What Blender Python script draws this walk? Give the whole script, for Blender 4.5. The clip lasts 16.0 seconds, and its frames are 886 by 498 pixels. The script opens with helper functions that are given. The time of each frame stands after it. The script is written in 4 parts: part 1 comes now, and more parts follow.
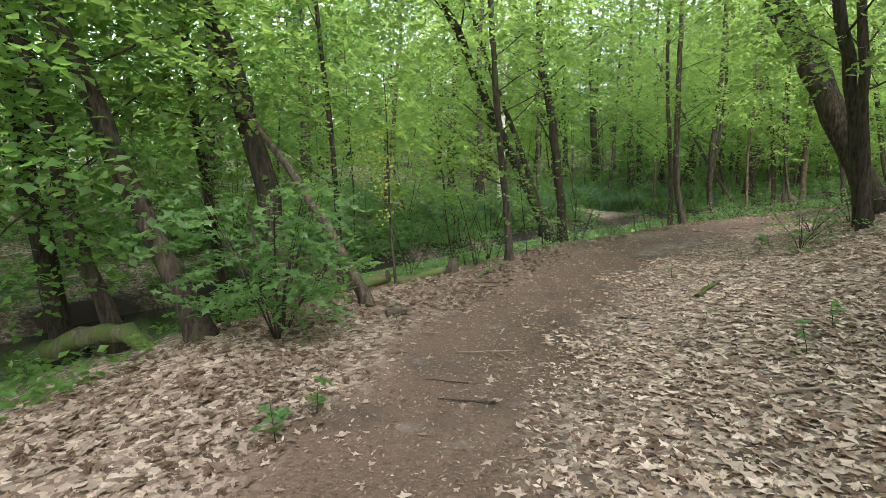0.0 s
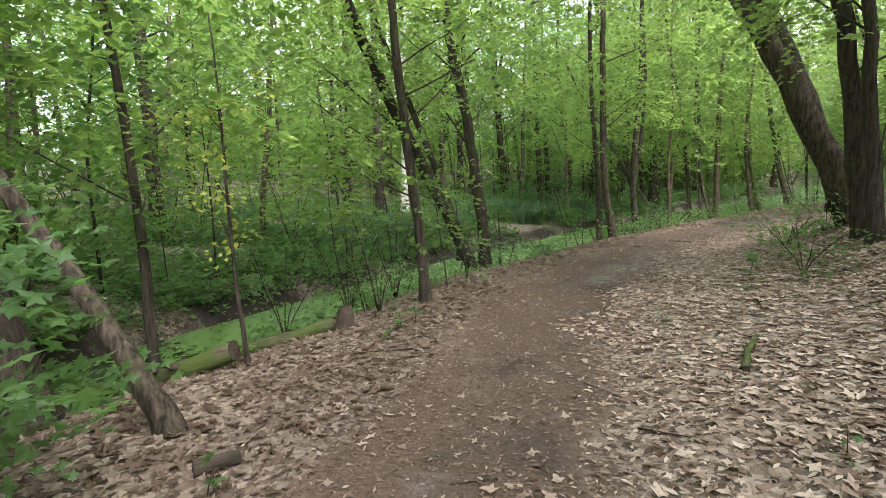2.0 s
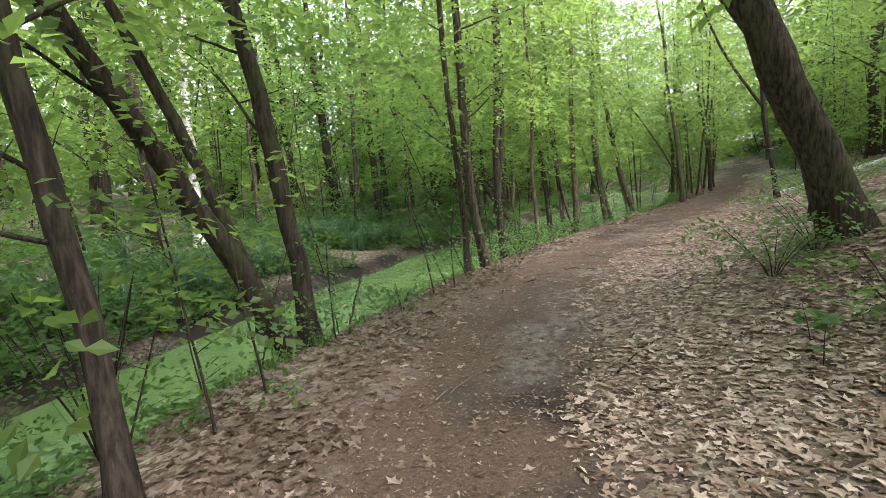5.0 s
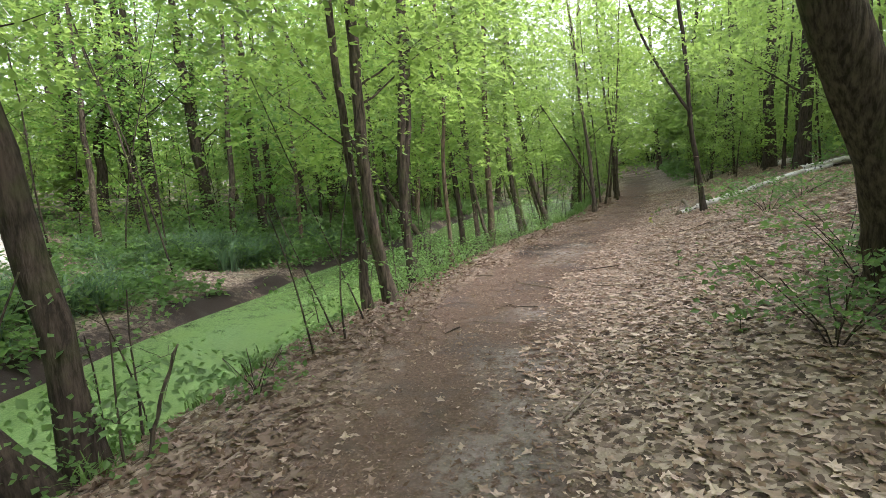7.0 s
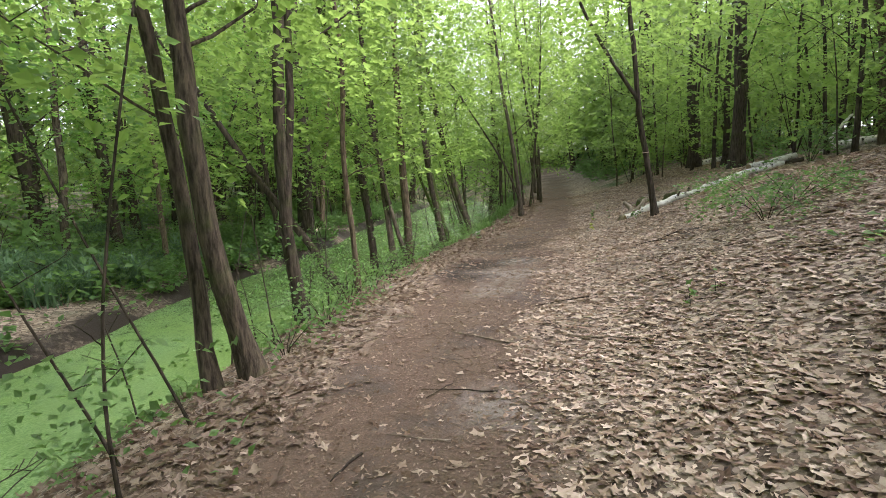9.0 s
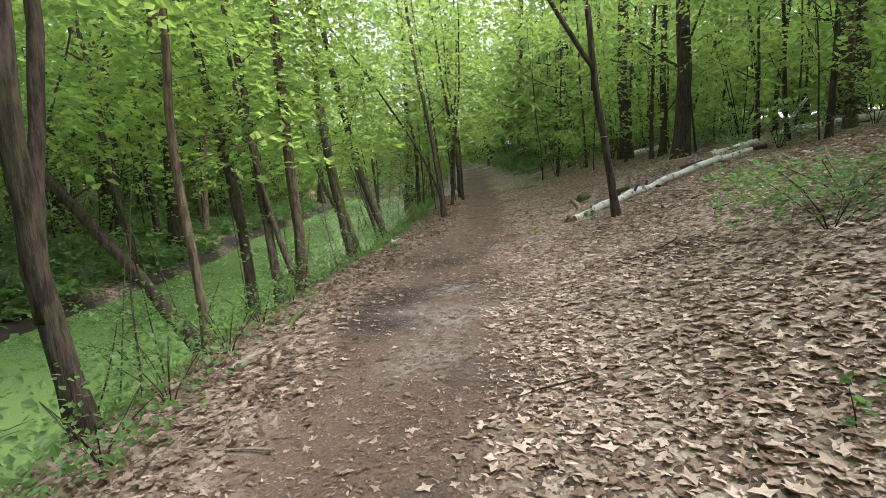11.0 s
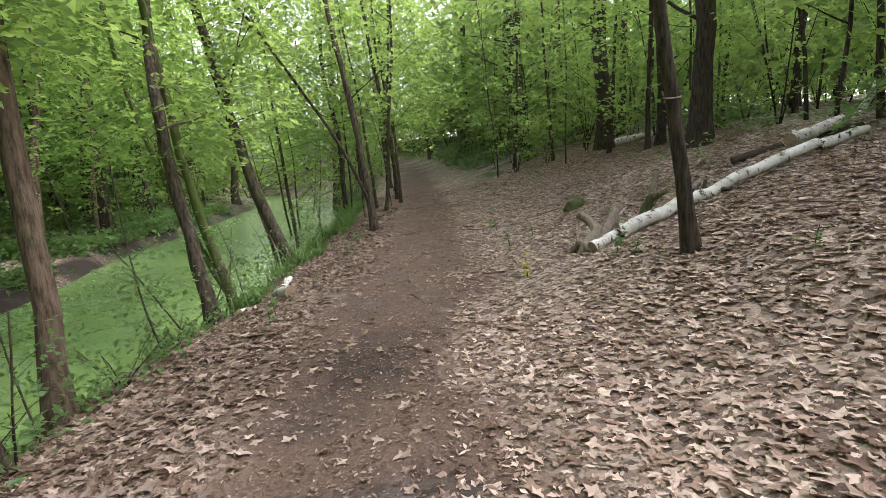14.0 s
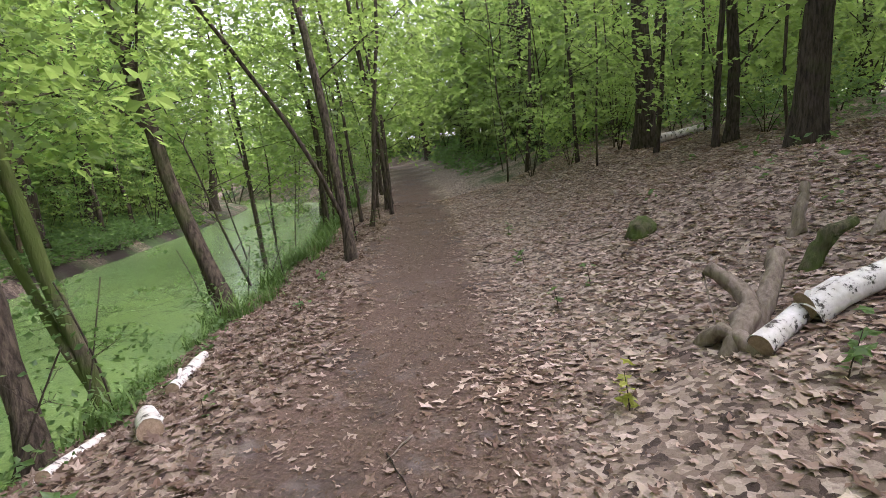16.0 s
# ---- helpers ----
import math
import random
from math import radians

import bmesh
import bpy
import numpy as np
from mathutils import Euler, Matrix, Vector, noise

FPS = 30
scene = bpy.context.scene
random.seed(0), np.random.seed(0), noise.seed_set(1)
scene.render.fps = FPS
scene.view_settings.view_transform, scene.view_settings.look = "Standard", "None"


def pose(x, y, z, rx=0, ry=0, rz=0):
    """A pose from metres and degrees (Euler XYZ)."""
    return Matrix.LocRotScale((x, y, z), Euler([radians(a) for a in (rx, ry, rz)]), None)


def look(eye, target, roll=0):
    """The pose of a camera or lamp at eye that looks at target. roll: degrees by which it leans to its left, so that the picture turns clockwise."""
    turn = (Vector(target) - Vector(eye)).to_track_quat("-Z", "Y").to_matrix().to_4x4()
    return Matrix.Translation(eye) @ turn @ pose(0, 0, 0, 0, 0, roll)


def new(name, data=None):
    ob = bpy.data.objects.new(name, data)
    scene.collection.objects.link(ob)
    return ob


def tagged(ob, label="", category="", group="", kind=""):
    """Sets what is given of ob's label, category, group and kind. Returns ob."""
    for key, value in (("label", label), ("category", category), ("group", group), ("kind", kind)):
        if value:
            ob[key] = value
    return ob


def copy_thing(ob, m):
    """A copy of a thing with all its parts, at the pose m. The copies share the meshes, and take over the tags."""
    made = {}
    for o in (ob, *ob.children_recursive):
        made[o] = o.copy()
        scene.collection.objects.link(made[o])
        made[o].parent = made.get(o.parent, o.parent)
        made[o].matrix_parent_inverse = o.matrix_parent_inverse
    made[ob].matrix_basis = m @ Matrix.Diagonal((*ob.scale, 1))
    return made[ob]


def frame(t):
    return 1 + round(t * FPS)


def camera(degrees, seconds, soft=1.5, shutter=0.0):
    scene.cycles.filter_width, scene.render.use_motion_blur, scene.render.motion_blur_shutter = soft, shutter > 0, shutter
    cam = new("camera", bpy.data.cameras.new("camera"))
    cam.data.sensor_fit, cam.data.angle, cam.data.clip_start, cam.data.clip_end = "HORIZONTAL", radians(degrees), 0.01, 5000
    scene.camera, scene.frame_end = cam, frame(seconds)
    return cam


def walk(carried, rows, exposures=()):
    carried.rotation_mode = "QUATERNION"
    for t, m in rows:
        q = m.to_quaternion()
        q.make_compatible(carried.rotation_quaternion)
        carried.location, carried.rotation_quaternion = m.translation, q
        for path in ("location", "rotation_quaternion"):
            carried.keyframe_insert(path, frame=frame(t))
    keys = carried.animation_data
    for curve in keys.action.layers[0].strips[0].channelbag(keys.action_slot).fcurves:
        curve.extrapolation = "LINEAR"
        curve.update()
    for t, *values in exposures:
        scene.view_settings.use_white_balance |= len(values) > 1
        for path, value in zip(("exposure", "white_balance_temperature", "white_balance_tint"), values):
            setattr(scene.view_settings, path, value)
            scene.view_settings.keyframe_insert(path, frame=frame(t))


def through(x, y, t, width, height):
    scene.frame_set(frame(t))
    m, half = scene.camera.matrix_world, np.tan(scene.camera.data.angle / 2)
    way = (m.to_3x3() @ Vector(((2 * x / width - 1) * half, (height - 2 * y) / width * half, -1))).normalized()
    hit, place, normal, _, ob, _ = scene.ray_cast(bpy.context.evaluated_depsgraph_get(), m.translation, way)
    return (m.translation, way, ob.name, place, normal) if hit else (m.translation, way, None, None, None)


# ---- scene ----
cam = camera(81.0, 16.0, soft=0.85)
EXPOSURE = [(0.0, 2.38, 6200, 14), (4.0, 2.42, 6150, 20), (8.0, 2.48, 6250, 21), (12.0, 2.42, 6250, 19), (16.0, 2.58, 6050, 37)]
# seconds, eye, target, roll
PATH = [
    (0, (-0.108, 0.138, 1.788), (-0.093, 2.105, 1.428), -0.5),
    (0.5, (-0.136, 0.877, 1.733), (0.015, 2.84, 1.383), -0.6),
    (1, (-0.111, 1.634, 1.679), (0.115, 3.592, 1.335), -0.8),
    (1.5, (-0.017, 2.337, 1.628), (0.288, 4.286, 1.3), -1.0),
    (2, (0.129, 3.029, 1.592), (0.514, 4.966, 1.28), -1.2),
    (2.5, (0.267, 3.753, 1.486), (0.795, 5.661, 1.201), -1.3),
    (3, (0.481, 4.47, 1.416), (1.096, 6.353, 1.142), -1.6),
    (3.5, (0.723, 5.097, 1.406), (1.449, 6.941, 1.137), -1.8),
    (4, (0.976, 5.748, 1.387), (1.796, 7.552, 1.118), -2.3),
    (4.2, (1.099, 6.029, 1.392), (1.954, 7.816, 1.122), -2.7),
    (6.3, (2.205, 8.325, 1.468), (3.367, 9.931, 1.199), -1.7),
    (6.5, (2.366, 8.519, 1.471), (3.567, 10.096, 1.2), -1.8),
    (7, (2.904, 9.076, 1.429), (4.179, 10.593, 1.162), -1.9),
    (7.5, (3.372, 9.589, 1.413), (4.707, 11.055, 1.149), -1.8),
    (8, (3.875, 10.079, 1.39), (5.27, 11.487, 1.125), -1.9),
    (8.5, (4.345, 10.565, 1.378), (5.797, 11.914, 1.11), -1.8),
    (9, (4.822, 11.048, 1.37), (6.33, 12.334, 1.1), -1.9),
    (9.2, (4.994, 11.238, 1.343), (6.519, 12.504, 1.073), -1.9),
    (11.3, (7.523, 13.024, 1.323), (9.235, 14.013, 1.025), -2.7),
    (11.5, (7.759, 13.191, 1.326), (9.482, 14.16, 1.028), -2.7),
    (12, (8.392, 13.564, 1.34), (10.139, 14.492, 1.041), -2.7),
    (12.5, (9.078, 13.951, 1.332), (10.836, 14.855, 1.031), -2.9),
    (13, (9.731, 14.252, 1.338), (11.509, 15.115, 1.029), -3.0),
    (13.5, (10.453, 14.592, 1.32), (12.242, 15.428, 0.998), -3.1),
    (14, (11.18, 14.925, 1.33), (12.974, 15.744, 1.002), -3.0),
    (14.5, (11.9, 15.314, 1.356), (13.698, 16.126, 1.026), -3.0),
    (15, (12.604, 15.641, 1.363), (14.404, 16.45, 1.038), -3.0),
    (15.5, (13.329, 15.972, 1.358), (15.127, 16.783, 1.031), -3.2),
    (16, (13.997, 16.25, 1.388), (15.796, 17.062, 1.062), -3.3),
]
walk(cam, [(t, look(eye, target, roll)) for t, eye, target, roll in PATH], EXPOSURE)

# ---- world, sun, exposure ----
world = bpy.data.worlds.new("overcast_sky")
scene.world = world
world.use_nodes = True
wn = world.node_tree
sky = wn.nodes.new("ShaderNodeTexSky")
sky.sky_type, sky.sun_disc = "NISHITA", False
sky.sun_elevation, sky.sun_rotation = radians(55), radians(140)
sky.air_density, sky.dust_density = 1.0, 3.0
grey = wn.nodes.new("ShaderNodeHueSaturation")
grey.inputs["Saturation"].default_value = 0.35
wn.links.new(sky.outputs["Color"], grey.inputs["Color"])
back = wn.nodes["Background"]
wn.links.new(grey.outputs["Color"], back.inputs["Color"])
back.inputs["Strength"].default_value = 0.15
sun = new("sun", bpy.data.lights.new("sun", "SUN"))
sun.data.energy, sun.data.angle, sun.data.color = 1.2, radians(25), (1.0, 0.96, 0.9)
sun.matrix_world = look((20, -20, 40), (12, 16, 0))

# ---- materials ----


class Nodes:
    """A small builder for one material's node tree."""

    def __init__(self, name):
        self.mat = bpy.data.materials.new(name)
        self.mat.use_nodes = True
        self.tree = self.mat.node_tree
        self.bsdf = self.tree.nodes["Principled BSDF"]
        self.out = self.tree.nodes["Material Output"]

    def add(self, kind, **inputs):
        n = self.tree.nodes.new(kind)
        for key, v in inputs.items():
            self.put(n, key.replace("_", " "), v)
        return n

    def put(self, n, key, v):
        if isinstance(v, bpy.types.NodeSocket):
            self.tree.links.new(v, n.inputs[key])
        else:
            n.inputs[key].default_value = v

    def coords(self, scale=(1, 1, 1), which="Object"):
        t = self.add("ShaderNodeTexCoord")
        m = self.add("ShaderNodeMapping", Vector=t.outputs[which])
        m.inputs["Scale"].default_value = scale
        return m.outputs["Vector"]

    def noise(self, vec, scale, detail=4.0, rough=0.6):
        n = self.add("ShaderNodeTexNoise", Vector=vec, Scale=scale, Detail=detail, Roughness=rough)
        return n.outputs["Fac"]

    def ramp(self, fac, *stops):
        n = self.add("ShaderNodeValToRGB", Fac=fac)
        e = n.color_ramp.elements
        while len(e) < len(stops):
            e.new(0.5)
        for k, (p, c) in zip(e, stops):
            k.position, k.color = p, (*c, 1) if len(c) == 3 else c
        return n.outputs["Color"]

    def mix(self, fac, a, b, mode="MIX"):
        n = self.add("ShaderNodeMix")
        n.data_type, n.blend_type = "RGBA", mode
        for key, v in ((0, fac), (6, a), (7, b)):
            if isinstance(v, bpy.types.NodeSocket):
                self.tree.links.new(v, n.inputs[key])
            else:
                n.inputs[key].default_value = (*v, 1) if isinstance(v, tuple) and len(v) == 3 else v
        return n.outputs[2]

    def math(self, op, a, b=0.0, clamp=False):
        n = self.add("ShaderNodeMath")
        n.operation, n.use_clamp = op, clamp
        self.put(n, 0, a), self.put(n, 1, b)
        return n.outputs[0]

    def bump(self, height, strength=0.5, distance=0.02):
        n = self.add("ShaderNodeBump", Height=height, Strength=strength, Distance=distance)
        self.tree.links.new(n.outputs["Normal"], self.bsdf.inputs["Normal"])
        return n.outputs["Normal"]

    def finish(self, color, roughness=0.8, specular=0.3):
        self.put(self.bsdf, "Base Color", color)
        self.put(self.bsdf, "Roughness", roughness)
        self.put(self.bsdf, "Specular IOR Level", specular)
        return self.mat


def bark_material(name, dark, light, moss=0.35, scale=1.0):
    m = Nodes(name)
    v = m.coords((9 * scale, 9 * scale, 1.6 * scale))
    ridges = m.noise(v, 3.0, 6.0, 0.65)
    patches = m.noise(m.coords(), 2.2, 3.0)
    col = m.ramp(ridges, (0.38, dark), (0.62, light))
    start = 0.36 if moss > 0.8 else 0.52
    green = m.ramp(patches, (start, (0, 0, 0)), (start + 0.16, (moss, moss, moss)))
    fac = m.math("MULTIPLY", green, 1.0)
    col = m.mix(fac, col, (0.07, 0.1, 0.025))
    m.bump(ridges, 0.9, 0.03)
    return m.finish(col, 0.9, 0.15)


def leaf_material(name, low, high, glow, through=0.5, rough=0.45):
    m = Nodes(name)
    g = m.add("ShaderNodeNewGeometry")
    i = m.add("ShaderNodeObjectInfo")
    big = m.noise(m.coords((1, 1, 1)), 0.9, 2.0)
    fac = m.math("ADD", m.math("MULTIPLY", g.outputs["Random Per Island"], 0.55), m.math("MULTIPLY", big, 0.45))
    fac = m.math("ADD", m.math("MULTIPLY", fac, 0.85), m.math("MULTIPLY", i.outputs["Random"], 0.15))
    col = m.ramp(fac, (0.15, low), (0.85, high))
    m.finish(col, rough, 0.35)
    t = m.add("ShaderNodeBsdfTranslucent", Color=m.mix(fac, tuple(0.75 * c for c in glow), glow))
    s = m.add("ShaderNodeMixShader", Fac=through)
    m.tree.links.new(m.bsdf.outputs[0], s.inputs[1])
    m.tree.links.new(t.outputs[0], s.inputs[2])
    m.tree.links.new(s.outputs[0], m.out.inputs["Surface"])
    return m.mat


def litter_material(name="dry_leaf", shade=1.0):
    m = Nodes(name)
    g = m.add("ShaderNodeNewGeometry")
    col = m.ramp(g.outputs["Random Per Island"], (0.0, (0.085, 0.056, 0.042)), (0.22, (0.23, 0.165, 0.125)), (0.55, (0.4, 0.325, 0.265)), (1.0, (0.7, 0.61, 0.52)))
    col = m.mix(1.0, col, (shade, shade * 0.94, shade * 0.9), "MULTIPLY")
    veins = m.noise(m.coords(), 60, 3.0)
    col = m.mix(m.math("MULTIPLY", veins, 0.35), col, (0.12, 0.07, 0.045))
    m.bump(veins, 0.4, 0.004)
    m.finish(col, 0.7, 0.25)
    t = m.add("ShaderNodeBsdfTranslucent", Color=(0.35, 0.22, 0.12, 1))
    s = m.add("ShaderNodeMixShader", Fac=0.15)
    m.tree.links.new(m.bsdf.outputs[0], s.inputs[1])
    m.tree.links.new(t.outputs[0], s.inputs[2])
    m.tree.links.new(s.outputs[0], m.out.inputs["Surface"])
    return m.mat


def ground_material():
    m = Nodes("forest_floor")
    v = m.coords()
    warp = m.mix(0.12, v, m.add("ShaderNodeTexNoise", Vector=v, Scale=9.0).outputs["Color"])
    cells = m.add("ShaderNodeTexVoronoi", Vector=warp, Scale=24.0)
    tone = m.add("ShaderNodeSeparateColor", Color=cells.outputs["Color"])
    leaves = m.ramp(tone.outputs[0], (0.0, (0.045, 0.031, 0.024)), (0.45, (0.19, 0.14, 0.108)), (1.0, (0.4, 0.325, 0.26)))
    fine = m.noise(v, 45, 5.0, 0.7)
    broad = m.noise(v, 1.3, 4.0)
    dirt = m.ramp(fine, (0.25, (0.035, 0.024, 0.018)), (0.55, (0.125, 0.083, 0.06)), (0.8, (0.24, 0.175, 0.13)))
    wet = m.ramp(broad, (0.36, (1, 1, 1)), (0.47, (0, 0, 0)))
    dirt = m.mix(m.math("MULTIPLY", wet, 0.6), dirt, (0.045, 0.033, 0.028))
    # random pale blotches: the sheen of wet mud painted in as grey
    grey_sheen = m.ramp(m.noise(v, 2.1, 3.0), (0.6, (0, 0, 0)), (0.72, (1, 1, 1)))
    dirt = m.mix(m.math("MULTIPLY", grey_sheen, 0.35), dirt, (0.27, 0.24, 0.22))
    a = m.add("ShaderNodeAttribute")
    a.attribute_name = "trodden"
    edge = m.math("ADD", a.outputs["Fac"], m.math("MULTIPLY", m.math("SUBTRACT", fine, 0.5), 0.9), clamp=True)
    col = m.mix(edge, leaves, dirt)
    b = m.add("ShaderNodeAttribute")
    b.attribute_name = "mud"
    soaked = m.math("ADD", m.math("MULTIPLY", b.outputs["Fac"], 1.9), m.math("MULTIPLY", m.math("SUBTRACT", m.noise(v, 7, 5.0, 0.7), 0.55), 1.6), clamp=True)
    col = m.mix(m.math("MULTIPLY", soaked, m.math("GREATER_THAN", b.outputs["Fac"], 0.02)), col, (0.03, 0.022, 0.018))
    c = m.add("ShaderNodeAttribute")
    c.attribute_name = "cover"
    weeds = m.ramp(m.noise(v, 14, 4.0), (0.35, (0.02, 0.04, 0.012)), (0.7, (0.07, 0.12, 0.035)))
    patch = m.ramp(m.noise(v, 0.8, 4.0), (0.42, (0, 0, 0)), (0.6, (1, 1, 1)))
    col = m.mix(m.math("MULTIPLY", c.outputs["Fac"], patch), col, weeds)
    height = m.math("ADD", m.math("MULTIPLY", fine, 0.6), m.math("MULTIPLY", tone.outputs[0], 0.6))
    # damp spots: less rough, with a pale grey sheen painted into the colour
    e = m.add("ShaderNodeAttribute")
    e.attribute_name = "damp_sheen"
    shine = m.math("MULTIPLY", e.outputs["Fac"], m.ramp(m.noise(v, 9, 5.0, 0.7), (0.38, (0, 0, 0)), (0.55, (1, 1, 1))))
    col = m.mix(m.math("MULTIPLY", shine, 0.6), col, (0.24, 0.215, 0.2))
    m.bump(height, 0.8, 0.03)
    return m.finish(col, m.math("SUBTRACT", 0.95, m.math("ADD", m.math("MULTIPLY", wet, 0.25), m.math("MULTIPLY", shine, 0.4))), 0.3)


def duckweed_material():
    m = Nodes("duckweed")
    v = m.coords()
    specks = m.add("ShaderNodeTexVoronoi", Vector=v, Scale=55.0)
    tone = m.add("ShaderNodeSeparateColor", Color=specks.outputs["Color"])
    weed = m.ramp(tone.outputs[0], (0.0, (0.1, 0.185, 0.06)), (1.0, (0.2, 0.31, 0.125)))
    drift = m.noise(v, 0.45, 4.0)
    weed = m.mix(m.ramp(drift, (0.4, (0, 0, 0)), (0.65, (0.6, 0.6, 0.6))), weed, (0.16, 0.25, 0.06))
    # darker streaks and specks: leaf shadows painted into the weed's colour
    shadow_streak = m.noise(m.coords((1, 1, 1)), 3.2, 6.0, 0.75)
    weed = m.mix(m.ramp(shadow_streak, (0.52, (0, 0, 0)), (0.7, (0.7, 0.7, 0.7))), weed, (0.07, 0.13, 0.045))
    a = m.add("ShaderNodeAttribute")
    a.attribute_name = "open_water"
    gap = m.math("ADD", a.outputs["Fac"], m.math("SUBTRACT", m.noise(v, 2.2, 5.0, 0.7), 0.72))
    hole = m.ramp(gap, (0.0, (0, 0, 0)), (0.06, (1, 1, 1)))
    col = m.mix(hole, weed, (0.02, 0.022, 0.014))
    m.bump(specks.outputs["Distance"], 0.15, 0.004)
    rough = m.math("SUBTRACT", 0.26, m.math("MULTIPLY", hole, 0.24))
    return m.finish(col, rough, 0.9)


def birch_material():
    m = Nodes("birch_bark")
    v = m.coords((4, 4, 5.5))
    n = m.noise(v, 2.0, 6.0, 0.72)
    col = m.ramp(n, (0.4, (0.03, 0.025, 0.02)), (0.45, (0.55, 0.53, 0.49)), (0.75, (0.78, 0.76, 0.72)))
    dirt = m.ramp(m.noise(m.coords(), 5.0, 4.0), (0.46, (0, 0, 0)), (0.7, (0.6, 0.6, 0.6)))
    col = m.mix(dirt, col, (0.26, 0.22, 0.15))
    m.bump(n, 0.5, 0.01)
    return m.finish(col, 0.65, 0.3)


def wood_material(name, a, b):
    m = Nodes(name)
    n = m.noise(m.coords((6, 6, 1)), 4.0, 6.0, 0.7)
    m.bump(n, 0.8, 0.015)
    return m.finish(m.ramp(n, (0.3, a), (0.7, b)), 0.85, 0.2)


BARK = bark_material("bark_grey_brown", (0.025, 0.02, 0.015), (0.105, 0.084, 0.062))
BARK_DARK = bark_material("bark_dark", (0.02, 0.016, 0.012), (0.07, 0.055, 0.042), 0.3)
BARK_WARM = bark_material("bark_warm", (0.05, 0.037, 0.025), (0.15, 0.115, 0.08), 0.2)
BARK_MOSS = bark_material("bark_mossy", (0.05, 0.045, 0.03), (0.14, 0.12, 0.08), 0.95)
BIRCH = birch_material()
DEADWOOD = wood_material("weathered_wood", (0.1, 0.075, 0.055), (0.3, 0.25, 0.2))
CUT = wood_material("cut_wood", (0.16, 0.11, 0.07), (0.34, 0.26, 0.18))
ROT = wood_material("rotten_wood", (0.02, 0.016, 0.012), (0.08, 0.06, 0.045))
LEAF = leaf_material("maple_leaf", (0.026, 0.06, 0.016), (0.112, 0.178, 0.046), (0.38, 0.56, 0.13), 0.55)
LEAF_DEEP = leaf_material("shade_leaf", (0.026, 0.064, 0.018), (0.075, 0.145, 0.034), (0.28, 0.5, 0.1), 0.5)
LEAF_HERB = leaf_material("herb_leaf", (0.035, 0.085, 0.028), (0.09, 0.165, 0.05), (0.26, 0.44, 0.12), 0.45)
LEAF_PALE = leaf_material("yellow_leaf", (0.2, 0.24, 0.04), (0.36, 0.38, 0.08), (0.5, 0.55, 0.1), 0.45)
GRASS = leaf_material("grass_blade", (0.06, 0.13, 0.03), (0.14, 0.23, 0.06), (0.2, 0.35, 0.08), 0.35)
SEDGE = leaf_material("sedge_blade", (0.06, 0.12, 0.06), (0.13, 0.21, 0.12), (0.15, 0.28, 0.12), 0.3)
LITTER = litter_material()
# the dry leaf colours again, multiplied down to a darker brown
LITTER_BROWN = litter_material("brown_leaf", 0.36)
LITTER_DULL = litter_material("dull_leaf", 0.64)
GROUND = ground_material()
WEED = duckweed_material()

# ---- mesh helpers ----
RNG = np.random.default_rng(11)


def np_mesh(name, verts, faces, material, smooth=False):
    me = bpy.data.meshes.new(name)
    verts, faces = np.asarray(verts, np.float32), np.asarray(faces, np.int32)
    n, k = faces.shape
    me.vertices.add(len(verts))
    me.vertices.foreach_set("co", verts.ravel())
    me.loops.add(n * k)
    me.loops.foreach_set("vertex_index", faces.ravel())
    me.polygons.add(n)
    me.polygons.foreach_set("loop_start", np.arange(0, n * k, k, dtype=np.int32))
    me.polygons.foreach_set("use_smooth", np.full(n, smooth))
    me.materials.append(material)
    me.update(calc_edges=True)
    me.validate()
    return me


def part(name, mesh, parent, label="", at=None):
    """One mesh object under a thing or under a part."""
    ob = new(name, mesh)
    ob.parent = parent
    if at is not None:
        ob.matrix_basis = at
    return tagged(ob, label=label)


def root(name, place, label, category, group="", kind=""):
    ob = new(name)
    ob.empty_display_size = 0.2
    ob.matrix_basis = Matrix.Translation(place)
    return tagged(ob, label, category, group, kind)


class Soup:
    """Collects vertices and equal-sided faces for one mesh."""

    def __init__(self):
        self.v, self.f, self.n = [], [], 0

    def add(self, v, f):
        self.v.append(np.asarray(v, float).reshape(-1, 3))
        self.f.append(np.asarray(f, int) + self.n)
        self.n += len(self.v[-1])

    def mesh(self, name, material, smooth=False):
        return np_mesh(name, np.concatenate(self.v), np.concatenate(self.f), material, smooth)


